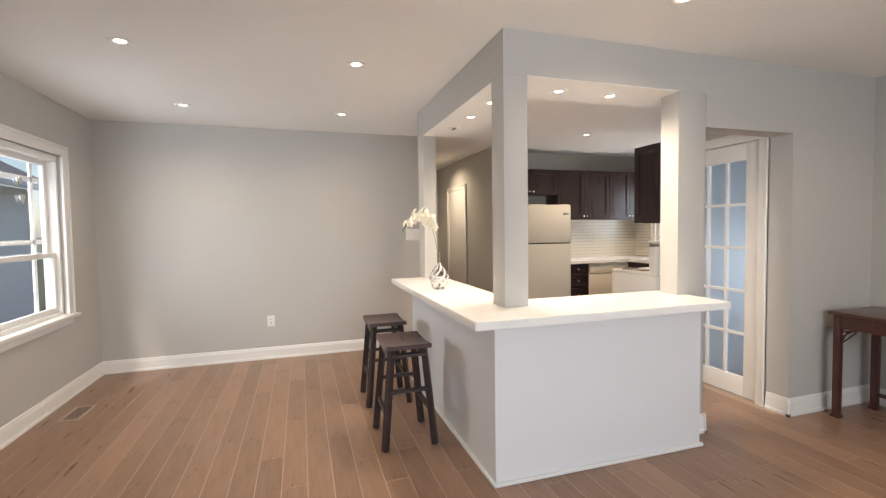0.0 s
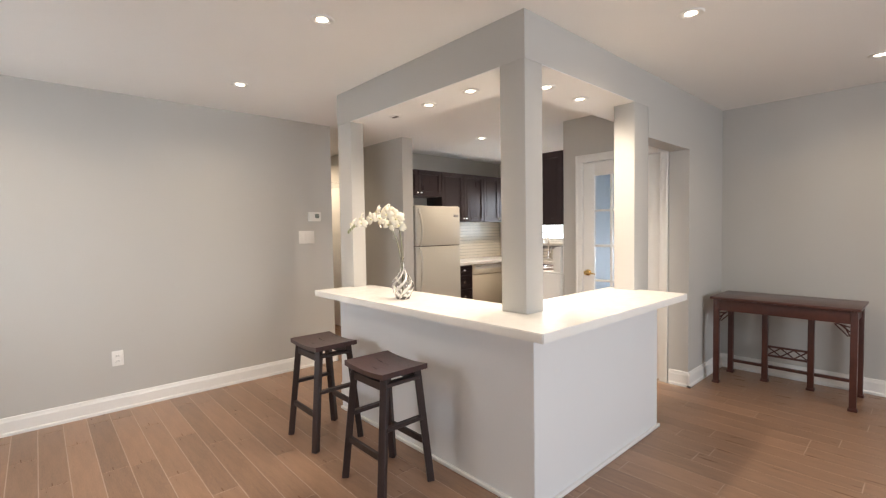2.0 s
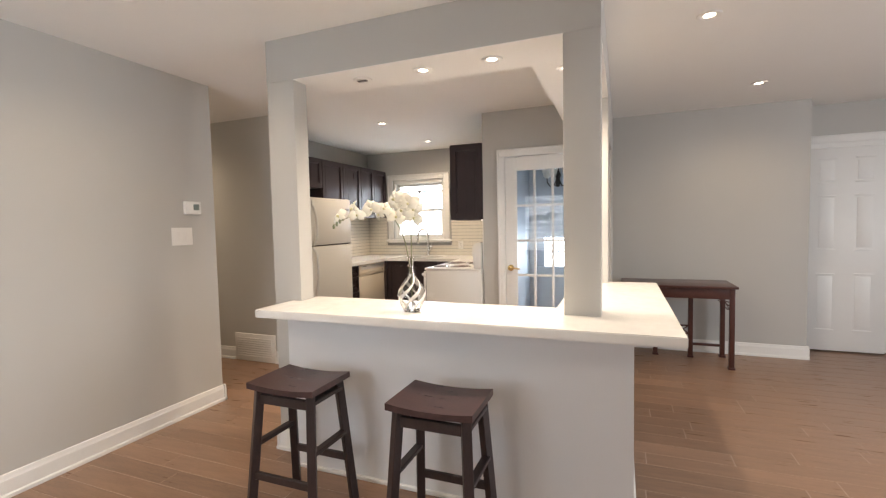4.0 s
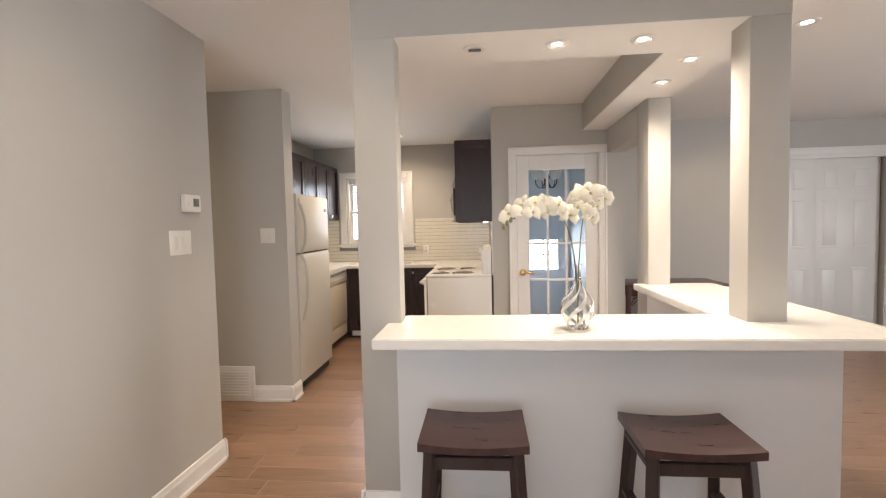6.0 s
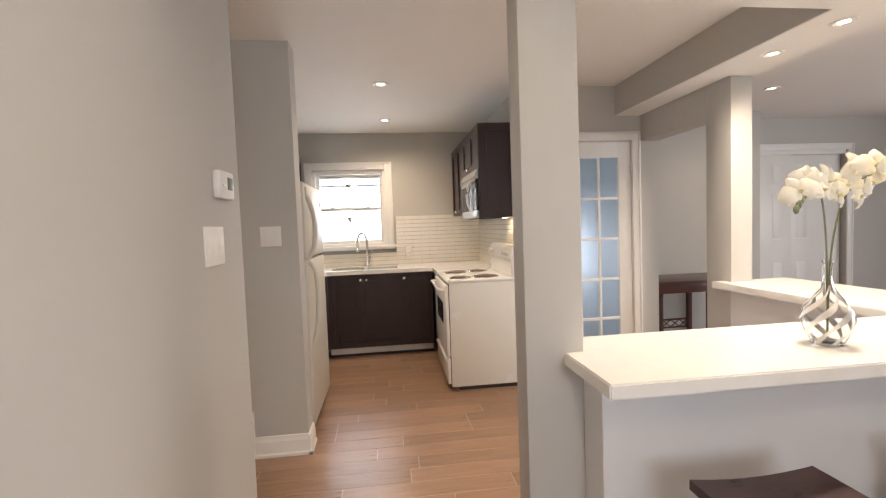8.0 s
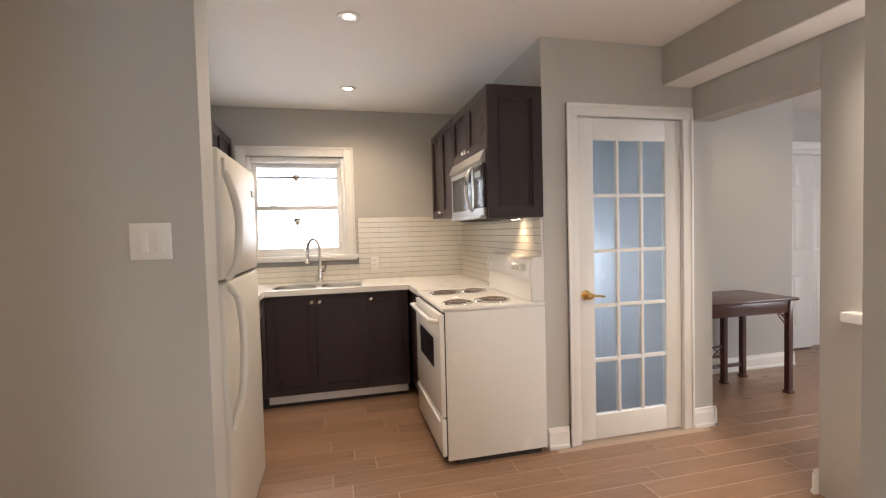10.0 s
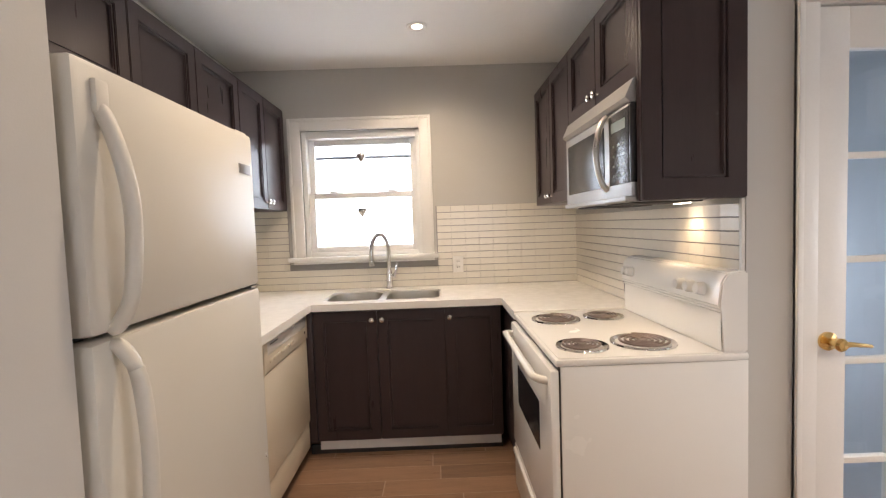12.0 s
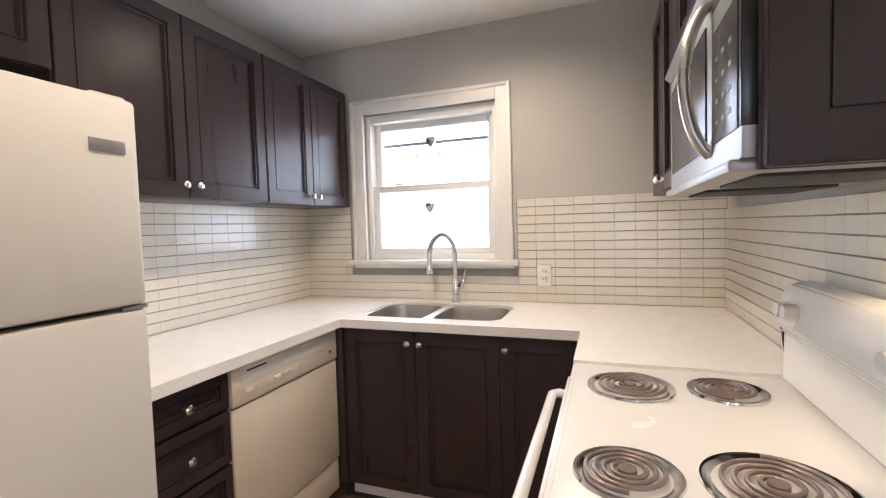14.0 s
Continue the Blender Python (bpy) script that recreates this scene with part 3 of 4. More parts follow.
# ---- loose furniture ----
def beam(bm, p, q, w, d, twist=0.0):
    """A square bar from p to q, w by d across, with softened edges."""
    p, q = Vector(p), Vector(q)
    a = (q - p)
    m = Matrix.Translation((p + q) / 2) @ a.to_track_quat("Z", "X").to_matrix().to_4x4() @ Matrix.Rotation(twist, 4, "Z")
    r = bmesh.ops.create_cube(bm, size=1, matrix=m @ Matrix.Diagonal((w, d, a.length, 1)))
    bmesh.ops.bevel(bm, geom=list({e for v in r["verts"] for e in v.link_edges}), offset=0.003, segments=1, affect="EDGES")
    return bm


def make_stool(x, y):
    ob = thing("saddle_stool", (x, y, 0), "dark walnut saddle-seat counter stool by the bar", "stool", "stools at the bar")
    H, sw, sd = 0.655, 0.185, 0.146
    bm = bmesh.new()
    n = 12
    rows = []
    for i in range(n + 1):
        u = -1 + 2 * i / n
        dip = 0.013 * (1 - u * u)
        yy = y + u * sw
        rows.append([bm.verts.new((x + s * sd, yy, H - dip - t)) for s, t in ((-1, 0.0), (1, 0.0), (1, 0.028 - 0.3 * dip), (-1, 0.028 - 0.3 * dip))])
    for a, b in zip(rows, rows[1:]):
        for k in range(4):
            bm.faces.new((a[k], a[(k + 1) % 4], b[(k + 1) % 4], b[k]))
    bm.faces.new(rows[0][::-1])
    bm.faces.new(rows[-1])
    bmesh.ops.bevel(bm, geom=[e for e in bm.edges if e.calc_face_angle(0) > 0.8], offset=0.004, segments=2, affect="EDGES")
    part("seat", bm, M_SEAT, ob, "worn dark walnut saddle seat")
    top = {(i, k): (x + i * 0.105, y + k * 0.145, H - 0.035) for i in (-1, 1) for k in (-1, 1)}
    foot = {(i, k): (x + i * 0.162, y + k * 0.178, 0.0) for i in (-1, 1) for k in (-1, 1)}

    def on(c, z):
        t = z / (H - 0.035)
        return tuple(f + (g - f) * t for f, g in zip(foot[c], top[c]))
    for c in top:
        leg = part("leg", beam(bmesh.new(), foot[c], top[c], 0.038, 0.038), M_STOOL, ob)
        fx, fy, _ = foot[c]
        part("glide", cyl(bmesh.new(), (fx, fy, 0), (fx, fy, 0.006), 0.010, seg=10), M_PLAST, leg)
    for k in (-1, 1):
        part("stretcher", beam(bmesh.new(), on((-1, k), 0.36), on((1, k), 0.36), 0.020, 0.036), M_STOOL, ob)
        part("apron", beam(bmesh.new(), on((-1, k), 0.585), on((1, k), 0.585), 0.020, 0.045), M_STOOL, ob)
    for i in (-1, 1):
        part("stretcher", beam(bmesh.new(), on((i, -1), 0.22), on((i, 1), 0.22), 0.036, 0.020), M_STOOL, ob)
        part("apron", beam(bmesh.new(), on((i, -1), 0.575), on((i, 1), 0.575), 0.045, 0.020), M_STOOL, ob)
    return ob


stool = make_stool(0.966, 3.055)
copy_thing(stool, Matrix.Translation((0.972, 3.785, 0)))

# narrow gate-leg side table against the wall
tb = thing("side_table", (4.15, 1.86, 0), "narrow dark mahogany gate-leg side table against the wall", "table")
part("tabletop", boxes((3.890, 4.40, 1.385, 2.355, 0.738, 0.760), bevel=0.006), M_TABLE, tb, "polished red-brown tabletop")
part("apron", boxes((3.93, 3.95, 1.44, 2.30, 0.640, 0.738), bevel=0.002), M_TABLE, tb)
part("apron", boxes((4.345, 4.365, 1.44, 2.30, 0.640, 0.738), bevel=0.002), M_TABLE, tb)
for yy in (1.43, 2.31):
    part("apron", boxes((3.95, 4.345, yy - 0.01, yy + 0.01, 0.640, 0.738), bevel=0.002), M_TABLE, tb)
for px, py in ((3.945, 1.425), (3.945, 2.315), (4.355, 1.425), (4.355, 2.315), (4.265, 2.03), (4.265, 1.715)):
    leg = part("leg", boxes((px - 0.021, px + 0.021, py - 0.021, py + 0.021, 0.02, 0.738), bevel=0.004), M_TABLE, tb)
    part("foot", boxes((px - 0.028, px + 0.028, py - 0.028, py + 0.028, 0, 0.022), bevel=0.004), M_TABLE, leg)
part("stretcher", boxes((4.345, 4.37, 1.44, 2.30, 0.10, 0.125), bevel=0.002), M_TABLE, tb)
fr = bmesh.new()
for z in (0.235, 0.315):
    box(fr, 4.257, 4.273, 1.735, 2.01, z - 0.008, z + 0.008)
for k in range(3):
    y0 = 1.735 + 0.0917 * k
    beam(fr, (4.265, y0, 0.24), (4.265, y0 + 0.0917, 0.31), 0.010, 0.010)
    beam(fr, (4.265, y0 + 0.0917, 0.24), (4.265, y0, 0.31), 0.010, 0.010)
part("fretwork", fr, M_TABLE, tb, "pierced lattice stretcher")
for yy, s in ((1.447, 1), (2.293, -1)):
    br = bmesh.new()
    for k in range(3):
        beam(br, (3.945, yy, 0.615 - 0.035 * k), (3.945, yy + s * (0.085 - 0.025 * k), 0.637 - 0.006 * k), 0.009, 0.009)
    beam(br, (3.945, yy + s * 0.01, 0.545), (3.945, yy + s * 0.09, 0.633), 0.009, 0.009)
    part("bracket", br, M_TABLE, tb, "small pierced corner bracket")

# orchid in a swirled glass vase
VX, VY, VZ = 1.313, 3.344, 0.931
vase = thing("vase", (VX, VY, VZ), "clear glass bottle vase with silver swirls on the bar", "vase")
prof = [(0.0, 0.001), (0.036, 0.001), (0.040, 0.010), (0.055, 0.045), (0.064, 0.080), (0.058, 0.115), (0.036, 0.150), (0.018, 0.180), (0.0125, 0.215), (0.013, 0.262), (0.017, 0.272)]
prof = [(q * 1.13, z) for q, z in prof[:7]] + prof[7:]
inner = [(max(r - 0.004, 0.0), z + (0.012 if k < 2 else 0)) for k, (r, z) in enumerate(prof)]
part("bottle", lathe(bmesh.new(), prof + inner[::-1], Matrix.Translation((VX, VY, VZ)), 32), M_VASE, vase)


def swirl(phase):
    bm = bmesh.new()
    left, right = [], []
    for i in range(26):
        z = 0.008 + 0.185 * i / 25
        r = np.interp(z, [p[1] for p in prof[1:]], [p[0] for p in prof[1:]]) + 0.0012
        a = phase + 2.6 * i / 25
        w = 0.14 + 0.05 * math.sin(i * 0.5 + phase)
        for lst, s in ((left, -w), (right, w)):
            lst.append(bm.verts.new((VX + r * math.cos(a + s), VY + r * math.sin(a + s), VZ + z)))
    for i in range(25):
        bm.faces.new((left[i], right[i], right[i + 1], left[i + 1]))
    return bm


for k in range(7):
    part("swirl", swirl(k * math.pi / 3.5), M_SWIRL, vase, "silver swirl band")

orchid = thing("orchid_stem", (VX, VY, VZ + 0.02), "artificial white orchid sprays standing in the vase", "orchid")


def bezier(p0, p1, p2, p3, n=18):
    p0, p1, p2, p3 = map(Vector, (p0, p1, p2, p3))
    return [(1 - t) ** 3 * p0 + 3 * (1 - t) ** 2 * t * p1 + 3 * (1 - t) * t * t * p2 + t ** 3 * p3 for t in [i / n for i in range(n + 1)]]


SPRAY_A = bezier((VX, VY, VZ + 0.02), (VX + 0.002, VY - 0.004, VZ + 0.46), (1.29, 3.32, 1.50), (1.13, 3.30, 1.46))
SPRAY_B = bezier((VX, VY, VZ + 0.02), (VX + 0.002, VY - 0.002, VZ + 0.54), (1.25, 3.45, 1.50), (1.13, 3.63, 1.395))
for pts in (SPRAY_A, SPRAY_B):
    part("stem", tube(bmesh.new(), pts, [0.0032 - 0.0012 * i / 18 for i in range(19)], 8), M_STEM, orchid)


def flower(p, facing, size, rnd):
    """Five curved petals and a throat."""
    m = Matrix.Translation(p) @ Vector(facing).to_track_quat("Z", "Y").to_matrix().to_4x4() @ Matrix.Rotation(rnd.uniform(-0.5, 0.5), 4, "Z")
    bm = bmesh.new()
    for k, (ang, ln, wd) in enumerate(((0, 1.0, 0.95), (180, 1.0, 0.95), (90, 0.95, 0.6), (215, 0.95, 0.55), (325, 0.95, 0.55))):
        rot = m @ Matrix.Rotation(radians(ang), 4, "Z")
        lift = 0.0025 if k < 2 else 0.0
        grid = []
        for i in range(6):
            u = i / 5
            half = size * wd * 0.56 * math.sin(math.pi * (0.08 + 0.88 * u ** 0.9)) ** 0.9
            zc = lift + size * (0.22 * math.sin(u * 2.2) - 0.30 * u * u)
            grid.append([bm.verts.new(rot @ Vector((size * ln * u, half * s, zc - 0.12 * size * s * s + rnd.uniform(-1, 1) * 0.03 * size))) for s in (-1, -0.5, 0, 0.5, 1)])
        for a, b in zip(grid, grid[1:]):
            for j in range(4):
                bm.faces.new((a[j], a[j + 1], b[j + 1], b[j]))
    fl = part("flower", bm, M_PETAL, orchid, "white orchid blossom")
    tb_ = bmesh.new()
    bmesh.ops.create_icosphere(tb_, subdivisions=1, radius=size * 0.2, matrix=m @ Matrix.Translation((0, -size * 0.08, size * 0.14)) @ Matrix.Diagonal((0.7, 0.7, 1.1, 1)))
    part("throat", tb_, M_THROAT, fl)


rnd = random.Random(4)
for pts, spots, base in ((SPRAY_A, (9.5, 10.6, 11.8, 13, 14.2, 15.3, 16.4, 17.5), 0.056), (SPRAY_B, (9, 10.4, 11.6, 12.8, 14, 15.2, 16.2, 17.2), 0.048)):
    for k, s in enumerate(spots):
        p = pts[int(s)].lerp(pts[min(int(s) + 1, 18)], s % 1)
        side = 1 if k % 2 else -1
        facing = Vector((-0.85, 0.35 * side + rnd.uniform(-0.3, 0.3), 0.25 + rnd.uniform(-0.35, 0.3)))
        flower(p + Vector((-0.018, 0.03 * side, 0.012 + rnd.uniform(-0.02, 0.02))), facing, base * rnd.uniform(0.85, 1.1), rnd)
for k in range(4):
    bd = bmesh.new()
    bmesh.ops.create_icosphere(bd, subdivisions=2, radius=0.009, matrix=Matrix.Translation(SPRAY_B[18] + Vector((-0.006 * k, 0.014 * k - 0.012, 0.012 - 0.013 * k))) @ Matrix.Diagonal((0.8, 0.8, 1.4, 1)))
    part("bud", bd, M_STEM, orchid, "small green bud")

# ---- kitchen cabinets ----
def knob(p, direction, parent):
    m = Matrix.Translation(p) @ Vector(direction).to_track_quat("Z", "Y").to_matrix().to_4x4()
    part("knob", lathe(bmesh.new(), [(0.0, 0), (0.008, 0), (0.006, 0.012), (0.008, 0.016), (0.0145, 0.020), (0.0145, 0.026), (0.009, 0.030), (0.0, 0.031)], m, 18), M_NICKEL, parent, "round satin nickel knob")


def shaker(name, parent, axis, face, a0, a1, z0, z1, stile=0.058, knob_at=None, label=""):
    """A framed door with a stepped inner moulding and a sunken panel. axis: the way it looks, '-y', '+y' or '-x'."""
    s = {"-y": -1, "+y": 1, "-x": -1}[axis]

    def b(u0, u1, w0, w1, d0, d1):
        p, q = sorted((face + s * d0, face + s * d1))
        return (u0, u1, p, q, w0, w1) if axis[1] == "y" else (p, q, u0, u1, w0, w1)
    a0, a1, z0, z1 = a0 + 0.0015, a1 - 0.0015, z0 + 0.0015, z1 - 0.0015
    t = 0.020
    thin = 1 if axis[1] == "y" else 0

    def rg_(u0, u1, w0, w1, d0, d1, w):
        q = b(u0, u1, w0, w1, d0, d1)
        return ((q[0], q[1]), (q[2], q[3]), (q[4], q[5]), w, thin)
    d = part(name, ring(rg_(a0, a1, z0, z1, 0, t, stile), 0.0025), M_ESP, parent, label)
    i0, i1, j0, j1 = a0 + stile, a1 - stile, z0 + stile, z1 - stile
    part("panel", boxes(b(i0, i1, j0, j1, 0.002, 0.007)), M_ESP, d)
    part("bead", ring(rg_(i0, i1, j0, j1, 0.0065, 0.0160, 0.016), 0.005), M_ESP, d)
    if knob_at:
        u, z = knob_at
        p = (u, face + s * t, z) if axis[1] == "y" else (face + s * t, u, z)
        knob(p, (0, s, 0) if axis[1] == "y" else (s, 0, 0), d)
    return d


def wall_cabinet(x0, x1, z0, z1, y_back, y_face, axis, splits, knobs, label):
    ob = thing("wall_cabinet", ((x0 + x1) / 2, y_back, z0), label, "cabinet", "kitchen wall cabinets")
    p, q = sorted((y_back, y_face))
    part("body", boxes((x0, x1, p, q, z0, z1), bevel=0.0015), M_ESP, ob)
    cuts = [x0, *splits, x1]
    for k, (a, b) in enumerate(zip(cuts, cuts[1:])):
        shaker("door", ob, axis, y_face, a, b, z0, z1, knob_at=knobs[k])
    return ob


UZ0, UZ1 = 1.488, 2.185
wall_cabinet(4.665, 5.375, UZ0, UZ1, 6.03, 5.72, "-y", (5.02,), ((4.99, 1.535), (5.05, 1.535)), "espresso two-door wall cabinet beside the kitchen window")
wall_cabinet(3.80, 4.663, UZ0, UZ1, 6.03, 5.72, "-y", (4.235,), ((4.205, 1.535), (4.265, 1.535)), "espresso two-door wall cabinet above the counter")
wall_cabinet(2.955, 3.798, 1.835, UZ1, 6.03, 5.72, "-y", (3.375,), ((3.345, 1.875), (3.405, 1.875)), "espresso wall cabinet over the refrigerator")
wall_cabinet(4.415, 5.145, 1.455, 2.178, 3.66, 3.975, "+y", (4.78,), ((4.75, 1.50), (4.81, 1.50)), "espresso two-door wall cabinet beside the microwave")
oc = wall_cabinet(3.667, 4.413, 1.815, 2.178, 3.66, 3.975, "+y", (4.04,), ((4.01, 1.855), (4.07, 1.855)), "espresso wall cabinet over the microwave with a framed end panel")
part("end_panel", boxes((3.651, 3.667, 3.652, 3.997, 1.411, 2.178), bevel=0.0015), M_ESP, oc)
ep = shaker("end_frame", oc, "-x", 3.652, 3.652, 3.997, 1.411, 2.178, stile=0.065)

# base units
bc = thing("base_cabinet", (5.0, 4.9, 0), "espresso sink base cabinet with three doors", "cabinet", "kitchen base cabinets")
part("body", boxes((4.812, 5.40, 4.30, 4.62, 0.10, 0.878), (4.812, 4.83, 4.62, 5.38, 0.10, 0.878), (4.83, 5.40, 5.38, 6.03, 0.10, 0.60), (4.83, 5.40, 4.62, 5.38, 0.10, 0.50), bevel=0.0015), M_ESP, bc)
part("corner_post", boxes((4.775, 4.812, 5.40, 5.46, 0.10, 0.878), bevel=0.0015), M_ESP, bc)
part("toe_kick", boxes((4.845, 4.86, 4.30, 5.46, 0.0, 0.055), bevel=0.001), M_GAP, bc)
part("kick_plate", boxes((4.835, 4.846, 4.31, 5.40, 0.03, 0.098), bevel=0.001), M_APPL, bc, "white kick plate")
for a, b, kn in ((5.025, 5.40, 5.055), (4.63, 5.025, 4.995), (4.30, 4.63, 4.60)):
    shaker("door", bc, "-x", 4.812, a, b, 0.10, 0.872, knob_at=(kn, 0.818))
dc = thing("base_cabinet", (3.93, 5.7, 0), "espresso drawer base cabinet between refrigerator and dishwasher", "cabinet", "kitchen base cabinets")
part("body", boxes((3.74, 4.112, 5.445, 6.03, 0.10, 0.878), bevel=0.0015), M_ESP, dc)
part("toe_kick", boxes((3.74, 4.112, 5.50, 5.52, 0.0, 0.10)), M_GAP, dc)
for z0, z1 in ((0.745, 0.872), (0.555, 0.735), (0.345, 0.545), (0.11, 0.335)):
    shaker("drawer", dc, "-y", 5.445, 3.745, 4.108, z0, z1, stile=0.036, knob_at=(3.93, (z0 + z1) / 2))

# dishwasher
dw = thing("dishwasher", (4.43, 5.7, 0), "bisque built-in dishwasher under the counter", "dishwasher")
part("body", boxes((4.12, 4.765, 5.46, 6.02, 0.08, 0.878)), M_GAP, dw)
part("door_panel", boxes((4.12, 4.765, 5.432, 5.462, 0.245, 0.725), bevel=0.004), M_ALMOND, dw)
cp = part("control_panel", boxes((4.12, 4.765, 5.425, 5.462, 0.73, 0.873), bevel=0.006), M_ALMOND, dw)
part("latch_recess", boxes((4.16, 4.73, 5.4235, 5.43, 0.805, 0.862), bevel=0.0015), M_APPL, cp)
part("latch_slot", boxes((4.19, 4.29, 5.4225, 5.426, 0.845, 0.851)), M_GAP, cp)
for k in range(7):
    part("button", boxes((4.18 + 0.05 * k, 4.215 + 0.05 * k, 5.422, 5.43, 0.765, 0.782), bevel=0.002), M_ALMOND, cp)
part("dial_mark", boxes((4.70, 4.712, 5.4225, 5.43, 0.77, 0.782)), M_GAP, cp)
part("lower_panel", boxes((4.12, 4.765, 5.440, 5.462, 0.085, 0.235), bevel=0.004), M_ALMOND, dw)

# kitchen countertop with a sink cut out of it
def rounded(x0, x1, y0, y1, r, n=6):
    pts = []
    for cx, cy, a0 in ((x1 - r, y1 - r, 0), (x0 + r, y1 - r, 90), (x0 + r, y0 + r, 180), (x1 - r, y0 + r, 270)):
        pts += [(cx + r * math.cos(radians(a0 + 90 * k / n)), cy + r * math.sin(radians(a0 + 90 * k / n))) for k in range(n + 1)]
    return pts


CT0, CT1 = 0.880, 0.920
kc = thing("kitchen_counter", (5.0, 5.0, CT0), "white quartz U-shaped kitchen countertop", "countertop")
SX0, SX1, SY0, SY1 = 4.865, 5.265, 4.645, 5.365
for row in ((3.74, 4.765, 5.40, 6.03), (4.765, 5.40, SY1, 6.03), (4.765, 5.40, 3.66, SY0), (4.765, SX0, SY0, SY1), (SX1, 5.40, SY0, SY1), (4.368, 4.765, 3.66, 4.295)):
    part("slab", boxes((*row, CT0, CT1)), M_QUARTZ, kc, smooth=False)
fill = thing("base_cabinet", (4.6, 4.0, 0), "espresso corner base cabinet beside the stove", "cabinet", "kitchen base cabinets")
part("body", boxes((4.37, 5.40, 3.66, 4.275, 0.10, 0.878), bevel=0.0015), M_ESP, fill)

sink = thing("kitchen_sink", (5.06, 5.0, 0.75), "stainless steel double-bowl undermount sink", "sink")


def bowl(x0, x1, y0, y1, depth):
    bm = bmesh.new()
    rings = []
    for inset, z, r in ((-0.012, CT0 + 0.034, 0.09), (0, CT0 + 0.030, 0.085), (0.004, CT0 - 0.02, 0.082), (0.012, CT0 - depth + 0.03, 0.075), (0.045, CT0 - depth, 0.05)):
        rings.append([bm.verts.new((px, py, z)) for px, py in rounded(x0 + inset, x1 - inset, y0 + inset, y1 - inset, r)])
    n = len(rings[0])
    for a, b in zip(rings, rings[1:]):
        for k in range(n):
            bm.faces.new((a[k], a[(k + 1) % n], b[(k + 1) % n], b[k]))
    bm.faces.new(rings[-1])
    return bm


part("bowl", bowl(SX0 + 0.012, SX1 - 0.012, 5.03, SY1 - 0.012, 0.19), M_SINK, sink)
part("bowl", bowl(SX0 + 0.012, SX1 - 0.012, SY0 + 0.012, 4.985, 0.17), M_SINK, sink)
rim = bmesh.new()
box(rim, SX0, SX1, 4.985, 5.03, CT0 + 0.024, CT0 + 0.034, 0.003)
part("divider", rim, M_SINK, sink)
# quartz corners round the bowls
for cx, cy, sx, sy in ((SX0, SY0, 1, 1), (SX1, SY0, -1, 1), (SX0, SY1, 1, -1), (SX1, SY1, -1, -1)):
    bm = bmesh.new()
    R = 0.085
    arc = [(cx + sx * (R - R * math.sin(radians(a))), cy + sy * (R - R * math.cos(radians(a)))) for a in range(0, 91, 15)]
    base_ = [bm.verts.new((px, py, CT0)) for px, py in [(cx, cy)] + arc]
    bm.faces.new(base_)
    e = bmesh.ops.extrude_face_region(bm, geom=bm.faces[:])
    bmesh.ops.translate(bm, vec=(0, 0, CT1 - CT0 - 0.0004), verts=[v for v in e["geom"] if isinstance(v, bmesh.types.BMVert)])
    part("cutout_corner", bm, M_QUARTZ, kc, smooth=False)
for y in (5.19, 4.81):
    part("drain", lathe(bmesh.new(), [(0.0, 0.0), (0.03, 0.001), (0.042, 0.004), (0.044, 0.0)], Matrix.Translation((5.065, y, CT0 - (0.188 if y > 5 else 0.168))), 20), M_CHROME, sink)

tap = thing("kitchen_tap", (5.335, 5.0, CT1), "chrome gooseneck pull-down kitchen tap behind the sink", "tap")
TX, TY = 5.335, 5.0
part("base", lathe(bmesh.new(), [(0.0, 0), (0.030, 0), (0.030, 0.006), (0.024, 0.012), (0.021, 0.11), (0.019, 0.13), (0.0, 0.13)], Matrix.Translation((TX, TY, CT1))), M_CHROME, tap)
arch = [(TX, TY, CT1 + 0.12), (TX, TY, CT1 + 0.27)]
ex, ey = -0.14, 0.10
for k in range(1, 13):
    a = math.pi * k / 12
    f = (1 - math.cos(a)) / 2
    arch.append((TX + ex * f, TY + ey * f, CT1 + 0.27 + 0.115 * math.sin(a)))
arch.append((TX + ex, TY + ey, CT1 + 0.255))
part("neck", tube(bmesh.new(), arch, 0.015, 14), M_CHROME, tap)
part("spray_head", lathe(bmesh.new(), [(0.0, 0), (0.018, 0), (0.021, 0.012), (0.018, 0.045), (0.014, 0.085), (0.0, 0.085)], Matrix.Translation((TX + ex, TY + ey, CT1 + 0.175))), M_CHROME, tap)
part("lever", tube(bmesh.new(), [(TX, TY, CT1 + 0.085), (TX - 0.005, TY - 0.035, CT1 + 0.09), (TX - 0.005, TY - 0.048, CT1 + 0.13), (TX + 0.002, TY - 0.060, CT1 + 0.185)], [0.014, 0.016, 0.010, 0.007]), M_CHROME, tap)

# ---- refrigerator ----
def rounded_path(points, n=5):
    """A smooth line through the points."""
    p = [Vector(q) for q in points]
    p = [2 * p[0] - p[1]] + p + [2 * p[-1] - p[-2]]
    out = []
    for a, b, c, d in zip(p, p[1:], p[2:], p[3:]):
        for k in range(n):
            t = k / n
            out.append(0.5 * (2 * b + (c - a) * t + (2 * a - 5 * b + 4 * c - d) * t * t + (3 * b - a - 3 * c + d) * t ** 3))
    return out + [p[-2]]


